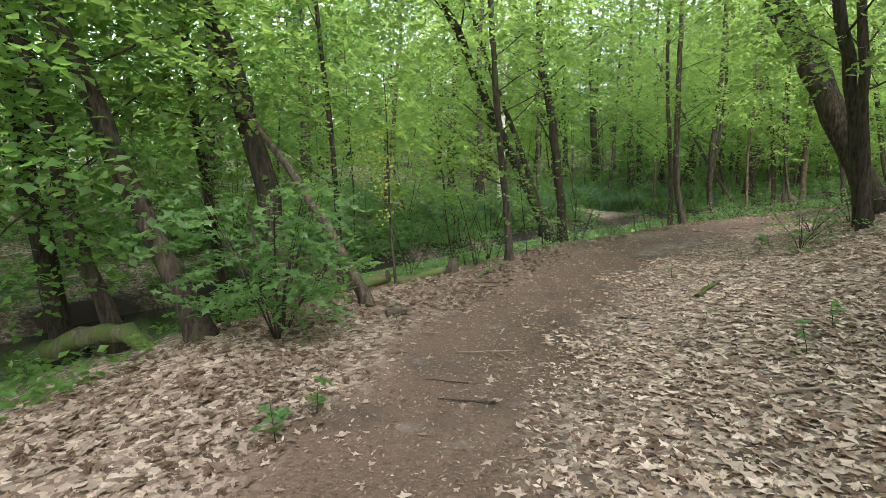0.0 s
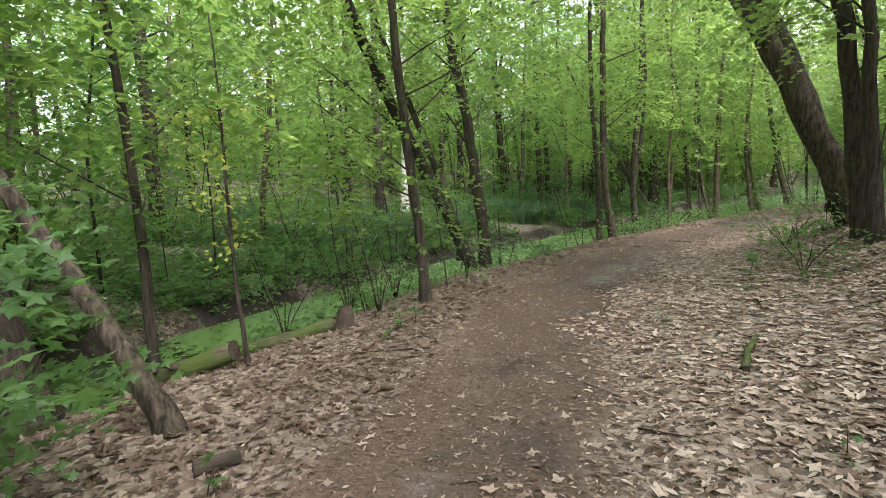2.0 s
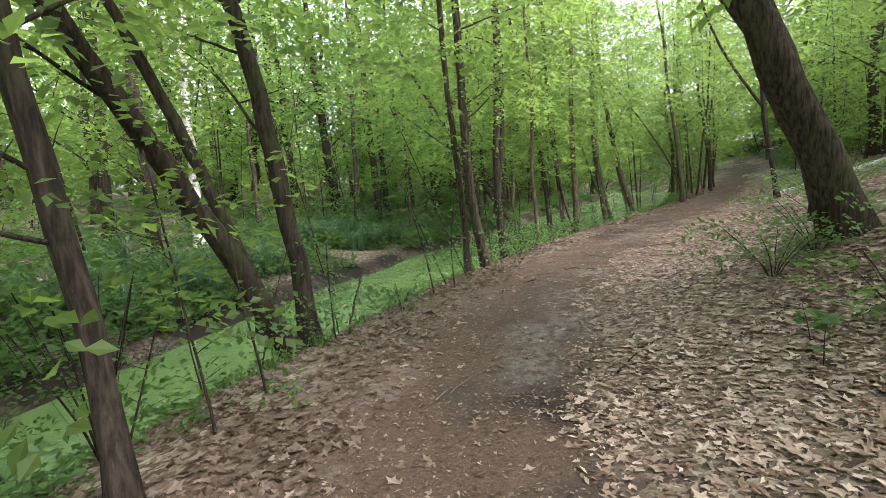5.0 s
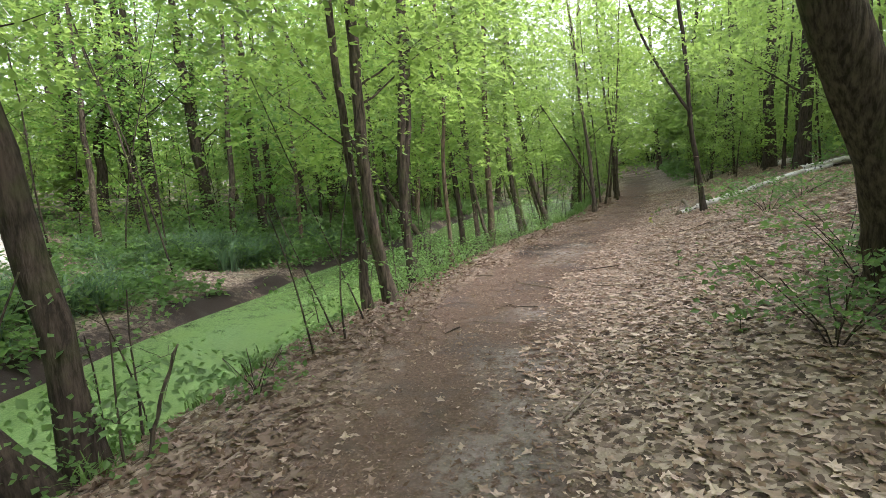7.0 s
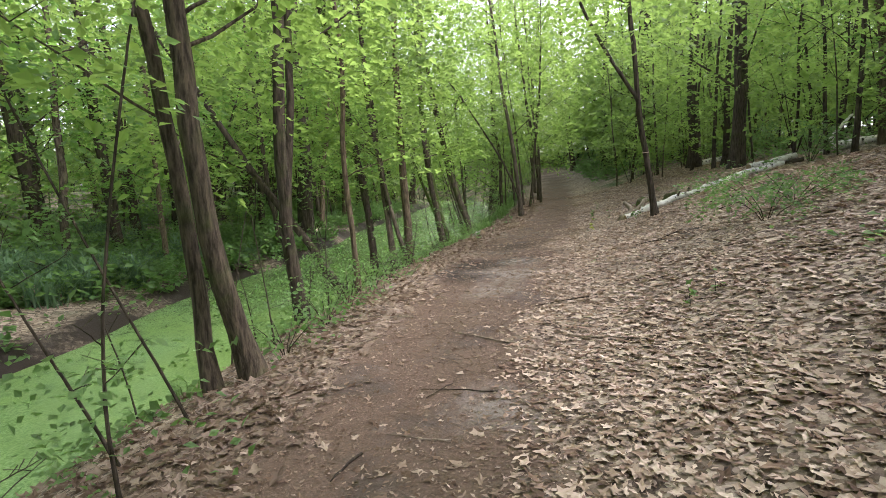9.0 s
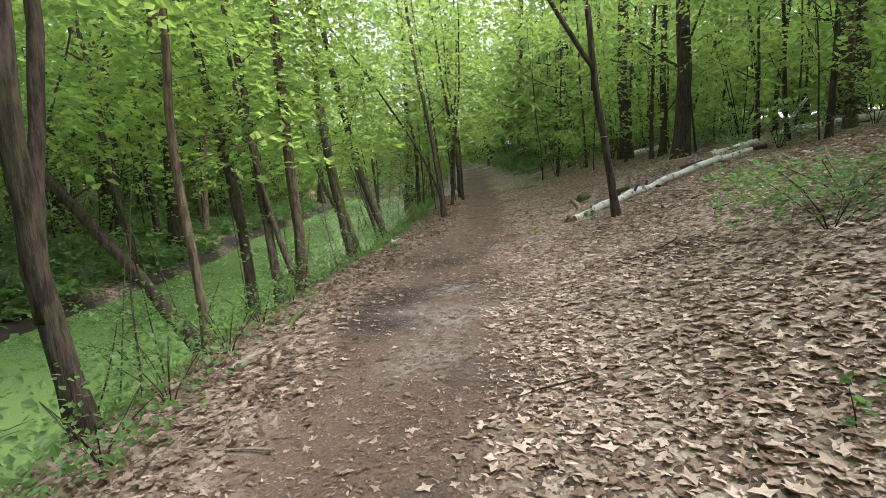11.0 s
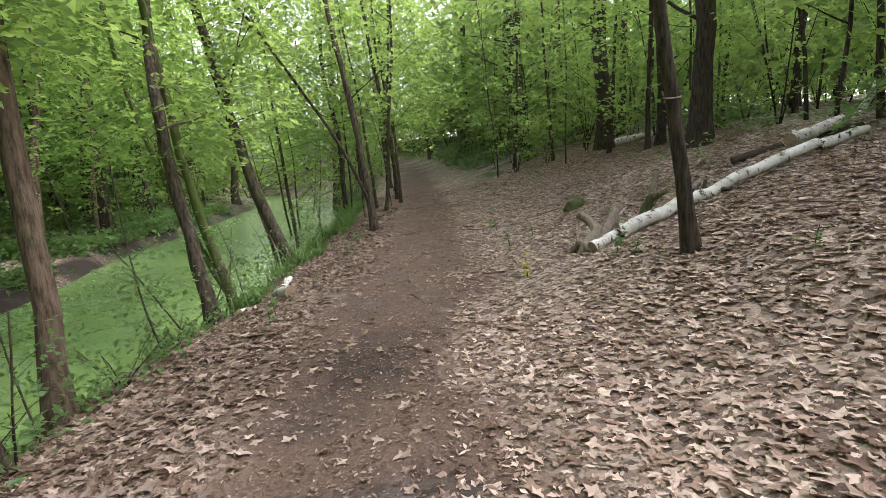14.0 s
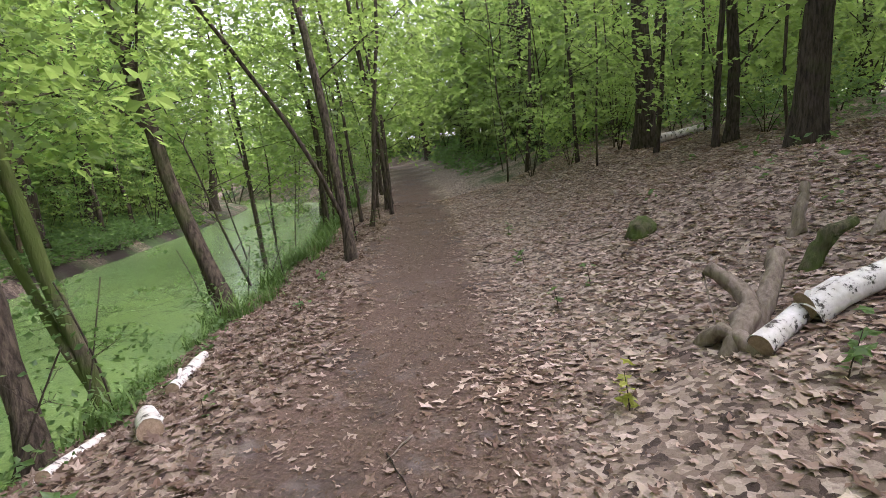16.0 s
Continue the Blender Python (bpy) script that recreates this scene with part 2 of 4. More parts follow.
def tube(points, radii, sides=8, rough=0.0, cap=True):
    """A tapered tube of quads along points, with uneven girth; its ends are closed."""
    p = np.asarray(points, float)
    t = np.gradient(p, axis=0)
    t /= np.linalg.norm(t, axis=1, keepdims=True) + 1e-9
    ref = np.array([1.0, 0.13, 0.07]) if abs(t[:, 0]).mean() < 0.8 else np.array([0.1, 1.0, 0.05])
    u = np.cross(t, ref)
    u /= np.linalg.norm(u, axis=1, keepdims=True)
    w = np.cross(t, u)
    ang = np.linspace(0, 2 * np.pi, sides, endpoint=False)
    r = np.asarray(radii, float)[:, None] * (1 + rough * RNG.normal(size=(len(p), sides)))
    v = p[:, None] + r[..., None] * (np.cos(ang)[None, :, None] * u[:, None] + np.sin(ang)[None, :, None] * w[:, None])
    v = v.reshape(-1, 3)
    i, j = np.meshgrid(np.arange(len(p) - 1), np.arange(sides), indexing="ij")
    a, b = i * sides + j, i * sides + (j + 1) % sides
    f = np.stack([a, b, b + sides, a + sides], -1).reshape(-1, 4)
    if cap:
        v = np.concatenate([v, p[:1], p[-1:]])
        c0, c1, last = len(v) - 2, len(v) - 1, (len(p) - 1) * sides
        k = np.arange(0, sides, 2)
        f = np.concatenate([f, np.stack([np.full_like(k, c0), (k + 2) % sides, k + 1, k], -1),
                            np.stack([np.full_like(k, c1), last + k, last + k + 1, last + (k + 2) % sides], -1)])
    return v, f


def turns(n, tilt=0.5, up=None):
    """n random turns: any heading, tilted a little from level."""
    yaw = RNG.uniform(0, 2 * np.pi, n) if up is None else up
    a, b = RNG.normal(0, tilt, n), RNG.normal(0, tilt, n)
    cy, sy, ca, sa, cb, sb = np.cos(yaw), np.sin(yaw), np.cos(a), np.sin(a), np.cos(b), np.sin(b)
    z, o = np.zeros(n), np.ones(n)
    rz = np.stack([np.stack([cy, -sy, z], -1), np.stack([sy, cy, z], -1), np.stack([z, z, o], -1)], 1)
    rx = np.stack([np.stack([o, z, z], -1), np.stack([z, ca, -sa], -1), np.stack([z, sa, ca], -1)], 1)
    ry = np.stack([np.stack([cb, z, sb], -1), np.stack([z, o, z], -1), np.stack([-sb, z, cb], -1)], 1)
    return rz @ rx @ ry


def scatter(shape, places, rot, size):
    """Many copies of one (verts, faces) shape as arrays."""
    v, f = shape
    n = len(places)
    out = np.einsum("nij,kj->nki", rot, v) * np.asarray(size).reshape(-1, 1, 1) + np.asarray(places)[:, None]
    faces = f[None] + (np.arange(n) * len(v))[:, None, None]
    return out.reshape(-1, 3), faces.reshape(-1, f.shape[1])


# one leaf along +x, folded on its midrib, length 1
LEAF_SHAPE = (np.array([[0, 0, 0], [0.45, 0.36, 0.07], [1, 0, -0.06], [0.45, -0.36, 0.07]]), np.array([[0, 2, 1], [0, 3, 2]]))


def lobed(points, curl):
    """A leaf with pointed lobes as a fan, length about 1, dished by curl."""
    ang = np.linspace(-2.75, 2.75, points)
    rad = np.where(np.arange(points) % 2 == 0, 0.52, 0.27) * (1 - 0.1 * np.abs(ang))
    v = np.stack([0.1 + rad * np.cos(ang), rad * np.sin(ang), curl * rad * rad * 3 + 0.03 * np.cos(3 * ang)], -1)
    v = np.concatenate([[[0.05, 0, 0]], v, [[-0.5, 0, 0.02]]])
    k = np.arange(1, points)
    f = np.stack([np.zeros_like(k), k, k + 1], -1)
    return v, np.concatenate([f, [[0, points, points + 1], [0, points + 1, 1]]])


def spray(leaves, length, leaf, droop=0.25):
    """A flat branchlet along +x with leaves to both sides."""
    s = np.linspace(0.12, 1, leaves)
    side = np.where(np.arange(leaves) % 2 == 0, 1.0, -1.0)
    out = side * (0.04 + 0.26 * np.sin(np.pi * np.clip(s, 0, 0.93)) * RNG.uniform(0.2, 1, leaves)) * length
    place = np.stack([s * length, out, -droop * length * s * s + RNG.normal(0, 0.035, leaves) * length], -1)
    rot = turns(leaves, 0.35, side * RNG.uniform(0.35, 1.3, leaves))
    return scatter(LEAF_SHAPE, place, rot, leaf * RNG.uniform(0.65, 1.15, leaves))


SPRAYS = [spray(22, 0.8, 0.115, d) for d in (0.1, 0.2, 0.3, 0.4)]
SPRAYS_SMALL = [spray(7, 0.32, 0.075, d) for d in (0.1, 0.3)]
SPRAYS_MID = [spray(17, 0.95, 0.16, d) for d in (0.1, 0.2, 0.3, 0.4)]
SPRAYS_FAR = [spray(13, 1.35, 0.35, d) for d in (0.1, 0.2, 0.3, 0.4)]


def crown_mesh(name, centres, outward, material, kinds, size=1.0):
    """A mesh of sprays at the given places, each pointing about outward."""
    soup = Soup()
    yaw = np.arctan2(outward[:, 1], outward[:, 0]) + RNG.normal(0, 0.7, len(centres))
    pick = RNG.integers(0, len(kinds), len(centres))
    for k, shape in enumerate(kinds):
        m = pick == k
        if m.any():
            soup.add(*scatter(shape, centres[m], turns(m.sum(), 0.28, yaw[m]), size * RNG.uniform(0.7, 1.25, m.sum())))
    return soup.mesh(name, material)


# ---- the lie of the land ----
# the path's middle: x, y, height, and how far off to its near and far water's edge
LINE = np.array([
    (-2.5, -14, 0.30, 6.5, 9.0), (-1.6, -6, 0.25, 6.5, 9.0), (-0.8, 0, 0.14, 6.3, 8.8), (0.1, 4, 0.05, 6.0, 8.3),
    (1.35, 6.6, -0.12, 5.0, 7.4), (2.8, 9.1, -0.20, 4.1, 6.0), (5.2, 11.7, -0.20, 3.3, 5.8), (8.2, 13.95, -0.18, 3.2, 6.2),
    (10.5, 15.1, -0.16, 3.2, 6.6), (12.5, 16.1, -0.14, 3.3, 7.2), (15.3, 17.3, -0.10, 3.3, 7.6), (18, 18.3, -0.07, 3.3, 8.0),
    (21.2, 19.9, -0.05, 3.2, 8.4), (25.5, 22, 0.10, 3.4, 9.5), (33, 26, 0.50, 4.0, 10.0), (44, 32.2, 1.1, 4.5, 11.0), (53, 39, 1.5, 5.0, 11.0), (58, 52, 1.8, 5, 11)])
WATER = -1.1


def smooth_line(rows, n=14):
    """A Catmull-Rom curve through the rows."""
    p = np.concatenate([2 * rows[:1] - rows[1:2], rows, 2 * rows[-1:] - rows[-2:-1]])
    t = np.linspace(0, 1, n, endpoint=False)[:, None]
    out = [0.5 * (2 * b + (c - a) * t + (2 * a - 5 * b + 4 * c - d) * t**2 + (3 * b - a - 3 * c + d) * t**3)
           for a, b, c, d in zip(p, p[1:], p[2:], p[3:])]
    return np.concatenate(out + [rows[-1:]])


CURVE = smooth_line(LINE)
ALONG = np.r_[0, np.cumsum(np.linalg.norm(np.diff(CURVE[:, :2], axis=0), axis=1))]
TANGENT = np.gradient(CURVE[:, :2], axis=0)
TANGENT /= np.linalg.norm(TANGENT, axis=1, keepdims=True)


def lie(x, y):
    """For places: distance along the path, distance to its right, the path's height and its two water edges there."""
    x, y = np.atleast_1d(x).astype(float), np.atleast_1d(y).astype(float)
    along, right, near = np.empty(len(x)), np.empty(len(x)), np.empty((len(x), 3))
    for k in range(0, len(x), 20000):
        px = np.stack([x[k:k + 20000], y[k:k + 20000]], -1)
        d = px[:, None] - CURVE[None, :, :2]
        i = (d**2).sum(-1).argmin(1)
        off = px - CURVE[i, :2]
        t = TANGENT[i]
        ahead = np.clip((off * t).sum(1), -1.5, 1.5)
        along[k:k + 20000] = ALONG[i] + ahead
        side = off[:, 0] * t[:, 1] - off[:, 1] * t[:, 0]
        far = np.linalg.norm(off, axis=1)
        right[k:k + 20000] = np.where(far > 1.0, np.sign(side) * np.maximum(far, np.abs(side)), side)
    for c in range(3):
        near[:, c] = np.interp(along, ALONG, CURVE[:, 2 + c])
    return along, right, near


def waves(x, y, scale, seed):
    """Smooth unevenness, about -1 to 1."""
    r = np.random.default_rng(seed)
    out = 0
    for _ in range(6):
        k, a, p = r.uniform(0.5, 1.6) / scale, r.uniform(0, 2 * np.pi), r.uniform(0, 6.28)
        out = out + np.sin(k * (x * np.cos(a) + y * np.sin(a)) + p)
    return out / 3.0


def height(x, y):
    x, y = np.atleast_1d(x).astype(float), np.atleast_1d(y).astype(float)
    along, s, at = lie(x, y)
    z0, near, far = at.T
    drop = z0 - WATER
    u = -s / near
    left = z0 - drop * np.interp(u, (0, 0.3, 0.45, 0.6, 0.8, 0.92, 1.0, 1.06), (0, 0.02, 0.08, 0.23, 0.5, 0.72, 1.0, 1.25))
    mid = np.clip((-s - near) / (far - near), 0, 1)
    bed = WATER - 0.1 - 1.2 * mid * (1 - mid)
    off = -s - far
    bank = WATER + np.interp(off, (-0.25, 0, 0.35, 1.5, 4, 9, 25, 70, 400), (-0.2, 0.0, 0.28, 0.5, 0.85, 1.5, 2.3, 3.5, 6))
    right = z0 + np.interp(s, (0, 0.9, 1.5, 2.1, 2.7, 5, 8, 15, 40, 400), (0, 0.02, 0.13, 0.3, 0.48, 1.36, 1.95, 2.6, 4, 8))
    z = np.where(s > 0, right, np.where(u < 1.06, left, np.where(off < -0.25, bed, bank)))
    calm = np.clip((np.abs(s) - 0.7) / 1.5, 0, 1)
    dry = np.clip((z - WATER) / 0.5, 0, 1)
    rut = -0.03 * np.exp(-((s + 0.35) / 0.3) ** 2)
    return z + rut + dry * (0.018 * waves(x, y, 0.22, 3) + calm * (0.05 * waves(x, y, 0.7, 5) + 0.1 * np.clip(np.abs(s) / 12, 0, 1) * waves(x, y, 3, 8)))


def ground_at(x, y):
    return float(height(x, y)[0])


def steps(lo, hi, step, end):
    core = np.arange(lo, hi + 1e-6, step)
    out = np.cumsum(step * 1.25 ** np.arange(1, 60))
    out = out[out < end]
    return np.concatenate([(lo - out)[::-1], core, hi + out])


def build_ground():
    xs, ys = steps(-9, 30, 0.2, 420), steps(-4, 34, 0.2, 420)
    gx, gy = np.meshgrid(xs, ys, indexing="xy")
    x, y = gx.ravel(), gy.ravel()
    z = height(x, y)
    nx = len(xs)
    i, j = np.meshgrid(np.arange(len(ys) - 1), np.arange(nx - 1), indexing="ij")
    a = (i * nx + j).ravel()
    me = np_mesh("ground", np.stack([x, y, z], -1), np.stack([a, a + 1, a + nx + 1, a + nx], -1), GROUND, True)
    along, s, at = lie(x, y)
    uneven = 0.18 * waves(x, y, 0.5, 21)
    trod = np.clip((1.02 + uneven - np.abs(s + 0.08)) / 0.35, 0, 1)
    trod = np.maximum(trod, 0.7 * np.clip((2.2 + uneven + s) / 0.7, 0, 1) * (s < 0) * np.clip((along - 18) / 3, 0, 1) * np.clip((33 - along) / 3, 0, 1))
    me.attributes.new("trodden", "FLOAT", "POINT").data.foreach_set("value", trod.astype(np.float32))
    off = -s - at[:, 2]
    mud = np.clip(1.5 - np.abs(off - 0.15) / 0.4, 0, 1) * (0.6 + 0.4 * uneven / 0.18)
    for mx, my, rx in ((14.35, 17.2, 0.75), (12.3, 16.3, 0.8), (11.1, 15.85, 0.7), (13.3, 13.7, 0.6), (3.9, 9.6, 0.5)):
        d = np.hypot(x - mx, y - my) / rx + 0.5 * waves(x, y, 0.25, 40)
        mud = np.maximum(mud, 0.55 * np.clip(1.6 - 1.5 * d, 0, 1))
    me.attributes.new("mud", "FLOAT", "POINT").data.foreach_set("value", np.clip(mud, 0, 1).astype(np.float32))
    # spots on the path that take the painted grey sheen
    damp_sheen = np.zeros(len(x))
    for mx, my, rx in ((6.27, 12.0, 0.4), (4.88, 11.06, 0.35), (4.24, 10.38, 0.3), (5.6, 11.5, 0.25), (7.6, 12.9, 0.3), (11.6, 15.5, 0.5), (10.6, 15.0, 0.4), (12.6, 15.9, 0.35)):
        damp_sheen = np.maximum(damp_sheen, np.clip(1.5 - np.hypot(x - mx, y - my) / rx - 0.3 * waves(x, y, 0.2, 77), 0, 1))
    me.attributes.new("damp_sheen", "FLOAT", "POINT").data.foreach_set("value", damp_sheen.astype(np.float32))
    cover = np.maximum(np.clip((off - 0.6) / 0.6, 0, 1), np.clip((s - 6.4) / 2, 0, 1))
    cover = np.maximum(cover, np.clip((along - 50) / 5, 0, 1) * np.clip((np.abs(s) - 1.7) / 0.8, 0, 1))
    me.attributes.new("cover", "FLOAT", "POINT").data.foreach_set("value", cover.astype(np.float32))
    return tagged(new("ground", me), "brown forest floor with a trodden earth path and leaf litter", "ground", kind="structure")


def build_water():
    n = len(CURVE)
    nrm = np.stack([TANGENT[:, 1], -TANGENT[:, 0]], -1)
    cross = np.linspace(0, 1, 13)
    near, far = CURVE[:, 3] - 0.35, CURVE[:, 4] + 0.3
    d = near[:, None] + (far - near)[:, None] * cross
    xy = CURVE[:, None, :2] - nrm[:, None] * d[..., None]
    v = np.concatenate([xy, np.full((n, 13, 1), WATER)], -1).reshape(-1, 3)
    i, j = np.meshgrid(np.arange(n - 1), np.arange(12), indexing="ij")
    a = (i * 13 + j).ravel()
    me = np_mesh("water", v, np.stack([a, a + 1, a + 14, a + 13], -1), WEED, True)
    al = np.repeat(ALONG, 13)
    hole = 0.36 * np.clip((25 - al) / 4, 0, 1)
    me.attributes.new("open_water", "FLOAT", "POINT").data.foreach_set("value", hole.astype(np.float32))
    return tagged(new("water", me), "still canal water under a pale green skin of duckweed", "water", kind="structure")


build_ground()
build_water()

# ---- trees ----


def axis_points(lean, curve, top, n):
    """A trunk's middle line above its base: leaning, bending, straight again higher up."""
    h = np.linspace(0, top, n)
    k = np.minimum(h, 4.2)
    rest = h - k
    lean, curve = np.array(lean), np.array(curve)
    slope = lean + 2 * curve * 4.2
    xy = k[:, None] * lean + (k**2)[:, None] * curve + rest[:, None] * slope * np.exp(-rest / 14)[:, None]
    return h, np.concatenate([xy, h[:, None]], 1)


def crooked(h, p, r, x, y):
    """Slow bends along a trunk, none at its foot."""
    own = np.random.default_rng(int(abs(97.3 * x + 131.7 * y) * 10))
    for _ in range(3):
        k, ph, a = own.uniform(0.5, 2.4), own.uniform(0, 6.28), own.uniform(0, 6.28)
        push = own.uniform(0.25, 0.6) * (0.06 + 0.35 * r) / k * (np.sin(k * h + ph) - np.sin(ph)) * np.clip(h / 0.8, 0, 1)
        p = p + np.stack([push * np.cos(a), push * np.sin(a), 0 * push], -1)
    return p


def branch_mesh(q, r, material, twigs, length):
    """A limb with its twigs as one mesh."""
    soup = Soup()
    soup.add(*tube(q, np.linspace(r, min(0.006, 0.5 * r), len(q)), 6))
    for _ in range(twigs):
        k = RNG.integers(2, len(q) - 1)
        w = limb_points(q[k], RNG.uniform(0, 6.28), RNG.uniform(0.1, 0.9), length * RNG.uniform(0.2, 0.5), 5)
        soup.add(*tube(w, np.linspace(0.45 * r, 0.0025, 5), 4))
    return soup.mesh("limb", material, True)


def trunk_mesh(name, points, r, top_r, material, sides=12, flare=0.45):
    n = len(points)
    t = np.linspace(0, 1, n)
    z = points[:, 2] - points[0, 2]
    rad = r + (top_r - r) * t + r * flare * np.exp(-z / max(0.22, 1.6 * r))
    p = points + np.concatenate([RNG.normal(0, 0.10 * r, (n, 2)), np.zeros((n, 1))], 1)
    p = np.concatenate([p[:1] - [0, 0, 0.35], p])
    v, f = tube(p, np.r_[rad[0] * 1.15, rad], sides, 0.045)
    return np_mesh(name, v, f, material, True)


def limb_points(start, yaw, rise, length, n=7, sag=0.0):
    s = np.linspace(0, 1, n)
    wob = np.cumsum(RNG.normal(0, 0.05 * length / n, (n, 3)), axis=0) * 1.6
    p = np.stack([np.cos(yaw) * s * length, np.sin(yaw) * s * length, rise * length * s - sag * length * s * s], -1) + wob
    p[0] = 0
    return start + p


def tree(name, x, y, lean, curve, r, top, material, label, low=2.2, wide=2.2, sprays=130, limbs=5, leaf=None, kinds=None, group="", twin=None):
    """A tree on the ground: trunk, limbs and a crown of leafy sprays."""
    z = ground_at(x, y)
    thing = root(name, (x, y, z), label, "tree", group)
    n = 28
    h, p = axis_points(lean, curve, top, n)
    p = crooked(h, p, r, x, y)
    part("trunk", trunk_mesh("trunk", p, r, max(0.006, 0.3 * r), material, 10 if kinds else 14), thing)
    middle = [p]
    if twin:
        t_at, t_lean, t_curve, t_r = twin
        hq, q = axis_points(t_lean, t_curve, top * 0.8, n)
        q = crooked(hq, q, 0.8 * r, y, x)
        base = np.array([np.interp(t_at, h, p[:, k]) for k in range(3)])
        part("trunk", trunk_mesh("trunk", base + q, t_r, 0.3 * t_r, material, 10, 0.1), thing)
        middle.append(base + q)
    tips, away = [], []
    for k in range(limbs + (3 if kinds is None and limbs > 2 else 0)):
        hh = RNG.uniform(low * 0.75, top * 0.85)
        m = middle[k % len(middle)]
        start = np.array([np.interp(hh, m[:, 2], m[:, c]) for c in range(3)])
        yaw, length = RNG.uniform(0, 6.28), wide * RNG.uniform(0.4, 0.85)
        q = limb_points(start, yaw, RNG.uniform(0.25, 0.9), length)
        rr = max(min(0.01, 0.4 * r), 0.22 * r * (1 - 0.5 * hh / top))
        part("limb", branch_mesh(q, rr, material, 3, length), thing)
        for s in np.linspace(0.35, 1, 7):
            tips.append(q[0] + (q[-1] - q[0]) * s + RNG.normal(0, 0.18, 3))
            away.append((np.cos(yaw), np.sin(yaw), 0))
    free = max(0, int((1.0 if kinds or sprays < 30 else 2.5) * sprays) - len(tips))
    hh = low + (top - low) * RNG.beta(1.1, 1.3, free)
    which = RNG.integers(0, len(middle), free)
    ang, rho = RNG.uniform(0, 6.28, free), wide * np.sqrt(RNG.uniform(0.03, 1, free)) * (0.55 + 0.45 * np.sin(np.pi * np.clip((hh - low) / (top - low), 0, 1)))
    c = np.stack([np.select([which == k for k in range(len(middle))], [np.interp(hh, m[:, 2], m[:, a]) for m in middle]) for a in range(3)], -1)
    out = np.stack([np.cos(ang), np.sin(ang), 0 * ang], -1)
    c = c + out * rho[:, None]
    c[:, 2] = hh
    places, outs = np.concatenate([np.array(tips).reshape(-1, 3), c]), np.concatenate([np.array(away).reshape(-1, 3), out])
    _, side, _ = lie(places[:, 0] + x, places[:, 1] + y)
    clear = (np.abs(side) > 1.7) | (places[:, 2] > 3.4)
    if kinds is None and clear.any():
        places, outs = places[clear], outs[clear]
    part("crown", crown_mesh("crown", places, outs, leaf or LEAF, kinds or SPRAYS), thing)
    return thing


TREE_LABEL = "slender grey-brown tree trunk leaning over the canal bank"
bank = dict(group="trees along the bank")
tree("tree", 2.90, 13.38, (-0.47, -0.088), (-0.012, -0.06), 0.135, 9, BARK_DARK, "thick dark trunk leaning far over the duckweed", 3.2, 2.4, 120, 4, twin=(0.75, (-0.25, 0.05), (-0.02, 0), 0.082), **bank)
tree("tree", 3.2, 13.65, (-0.139, 0.009), (-0.0014, -0.002), 0.127, 11, BARK_DARK, "dark upright trunk beside a leaning one on the bank", 3.0, 2.6, 130, 5, **bank)
tree("tree", 1.27, 9.97, (-0.097, 0.071), (-0.0008, -0.03), 0.07, 10, BARK_DARK, "slim dark tree with low leafy sprays at the path edge", 0.8, 1.7, 190, 8, **bank)
tree("tree", 6.82, 15.5, (-0.04, 0.1), (-0.01, -0.03), 0.07, 11, BARK, "slender grey trunk close beside a thicker one", 2.6, 2.0, 100, 5, **bank)
tree("tree", 7.12, 15.3, (-0.193, 0.066), (0.0215, -0.0062), 0.094, 12, BARK, "grey-brown trunk bent slightly towards the water", 3.0, 2.4, 120, 5, **bank)
tree("tree", 8.95, 17.18, (-0.111, 0.027), (0.0186, 0.0004), 0.094, 12, BARK_DARK, "dark forked tree with two upright stems", 3.0, 2.4, 130, 5, twin=(1.3, (0.1, 0.05), (-0.012, 0.0), 0.061), **bank)
tree("tree", 11.0, 18.75, (-0.366, 0.62), (0.0043, -0.0015), 0.082, 7, BARK_DARK, "dark trunk slanting steeply out over the water", 2.6, 1.7, 70, 3, **bank)
tree("tree", 10.36, 17.65, (0.015, 0.045), (-0.0005, 0.0026), 0.049, 10, BARK_WARM, "thin warm brown young tree on the bank", 2.4, 1.6, 90, 5, **bank)
tree("tree", 12.5, 19.6, (0.12, 0.188), (-0.0238, 0.0077), 0.086, 11, BARK_DARK, "dark crooked tree at the water's edge", 3.0, 2.2, 120, 5, **bank)
tree("tree", 12.5, 18.95, (0.16, 0.33), (-0.0089, -0.0134), 0.07, 11, BARK, "slender leaning tree with grey bark", 2.8, 2.0, 110, 5, **bank)
tree("tree", 13.45, 19.45, (0.08, 0.1), (0.002, 0.003), 0.098, 13, BARK_WARM, "straight smooth warm brown trunk on the bank", 4.2, 2.4, 120, 4, **bank)
tree("tree", 15.95, 20.45, (0.03, 0.30), (0.03, 0.0), 0.09, 11, BARK, "crooked dark tree with an S-bent stem", 2.6, 2.2, 120, 5, **bank)
tree("tree", 16.75, 20.9, (0.0, 0.36), (-0.02, -0.05), 0.074, 9, BARK_MOSS, "tree with a mossy green foot on the bank", 2.6, 1.9, 90, 4, twin=(0.12, (-0.16, 0.5), (0.03, -0.02), 0.049), **bank)
tree("tree", 19.55, 22.5, (-0.05, 0.28), (0.01, 0.0), 0.041, 8, BARK, "slim grey stem beside a leaning trunk", 3.0, 1.4, 50, 4, **bank)
tree("tree", 12.75, 18.75, (-0.1, 0.42), (0.02, -0.03), 0.045, 9, BARK, "thin stem leaning away from a straight brown trunk", 2.8, 1.5, 60, 4, **bank)
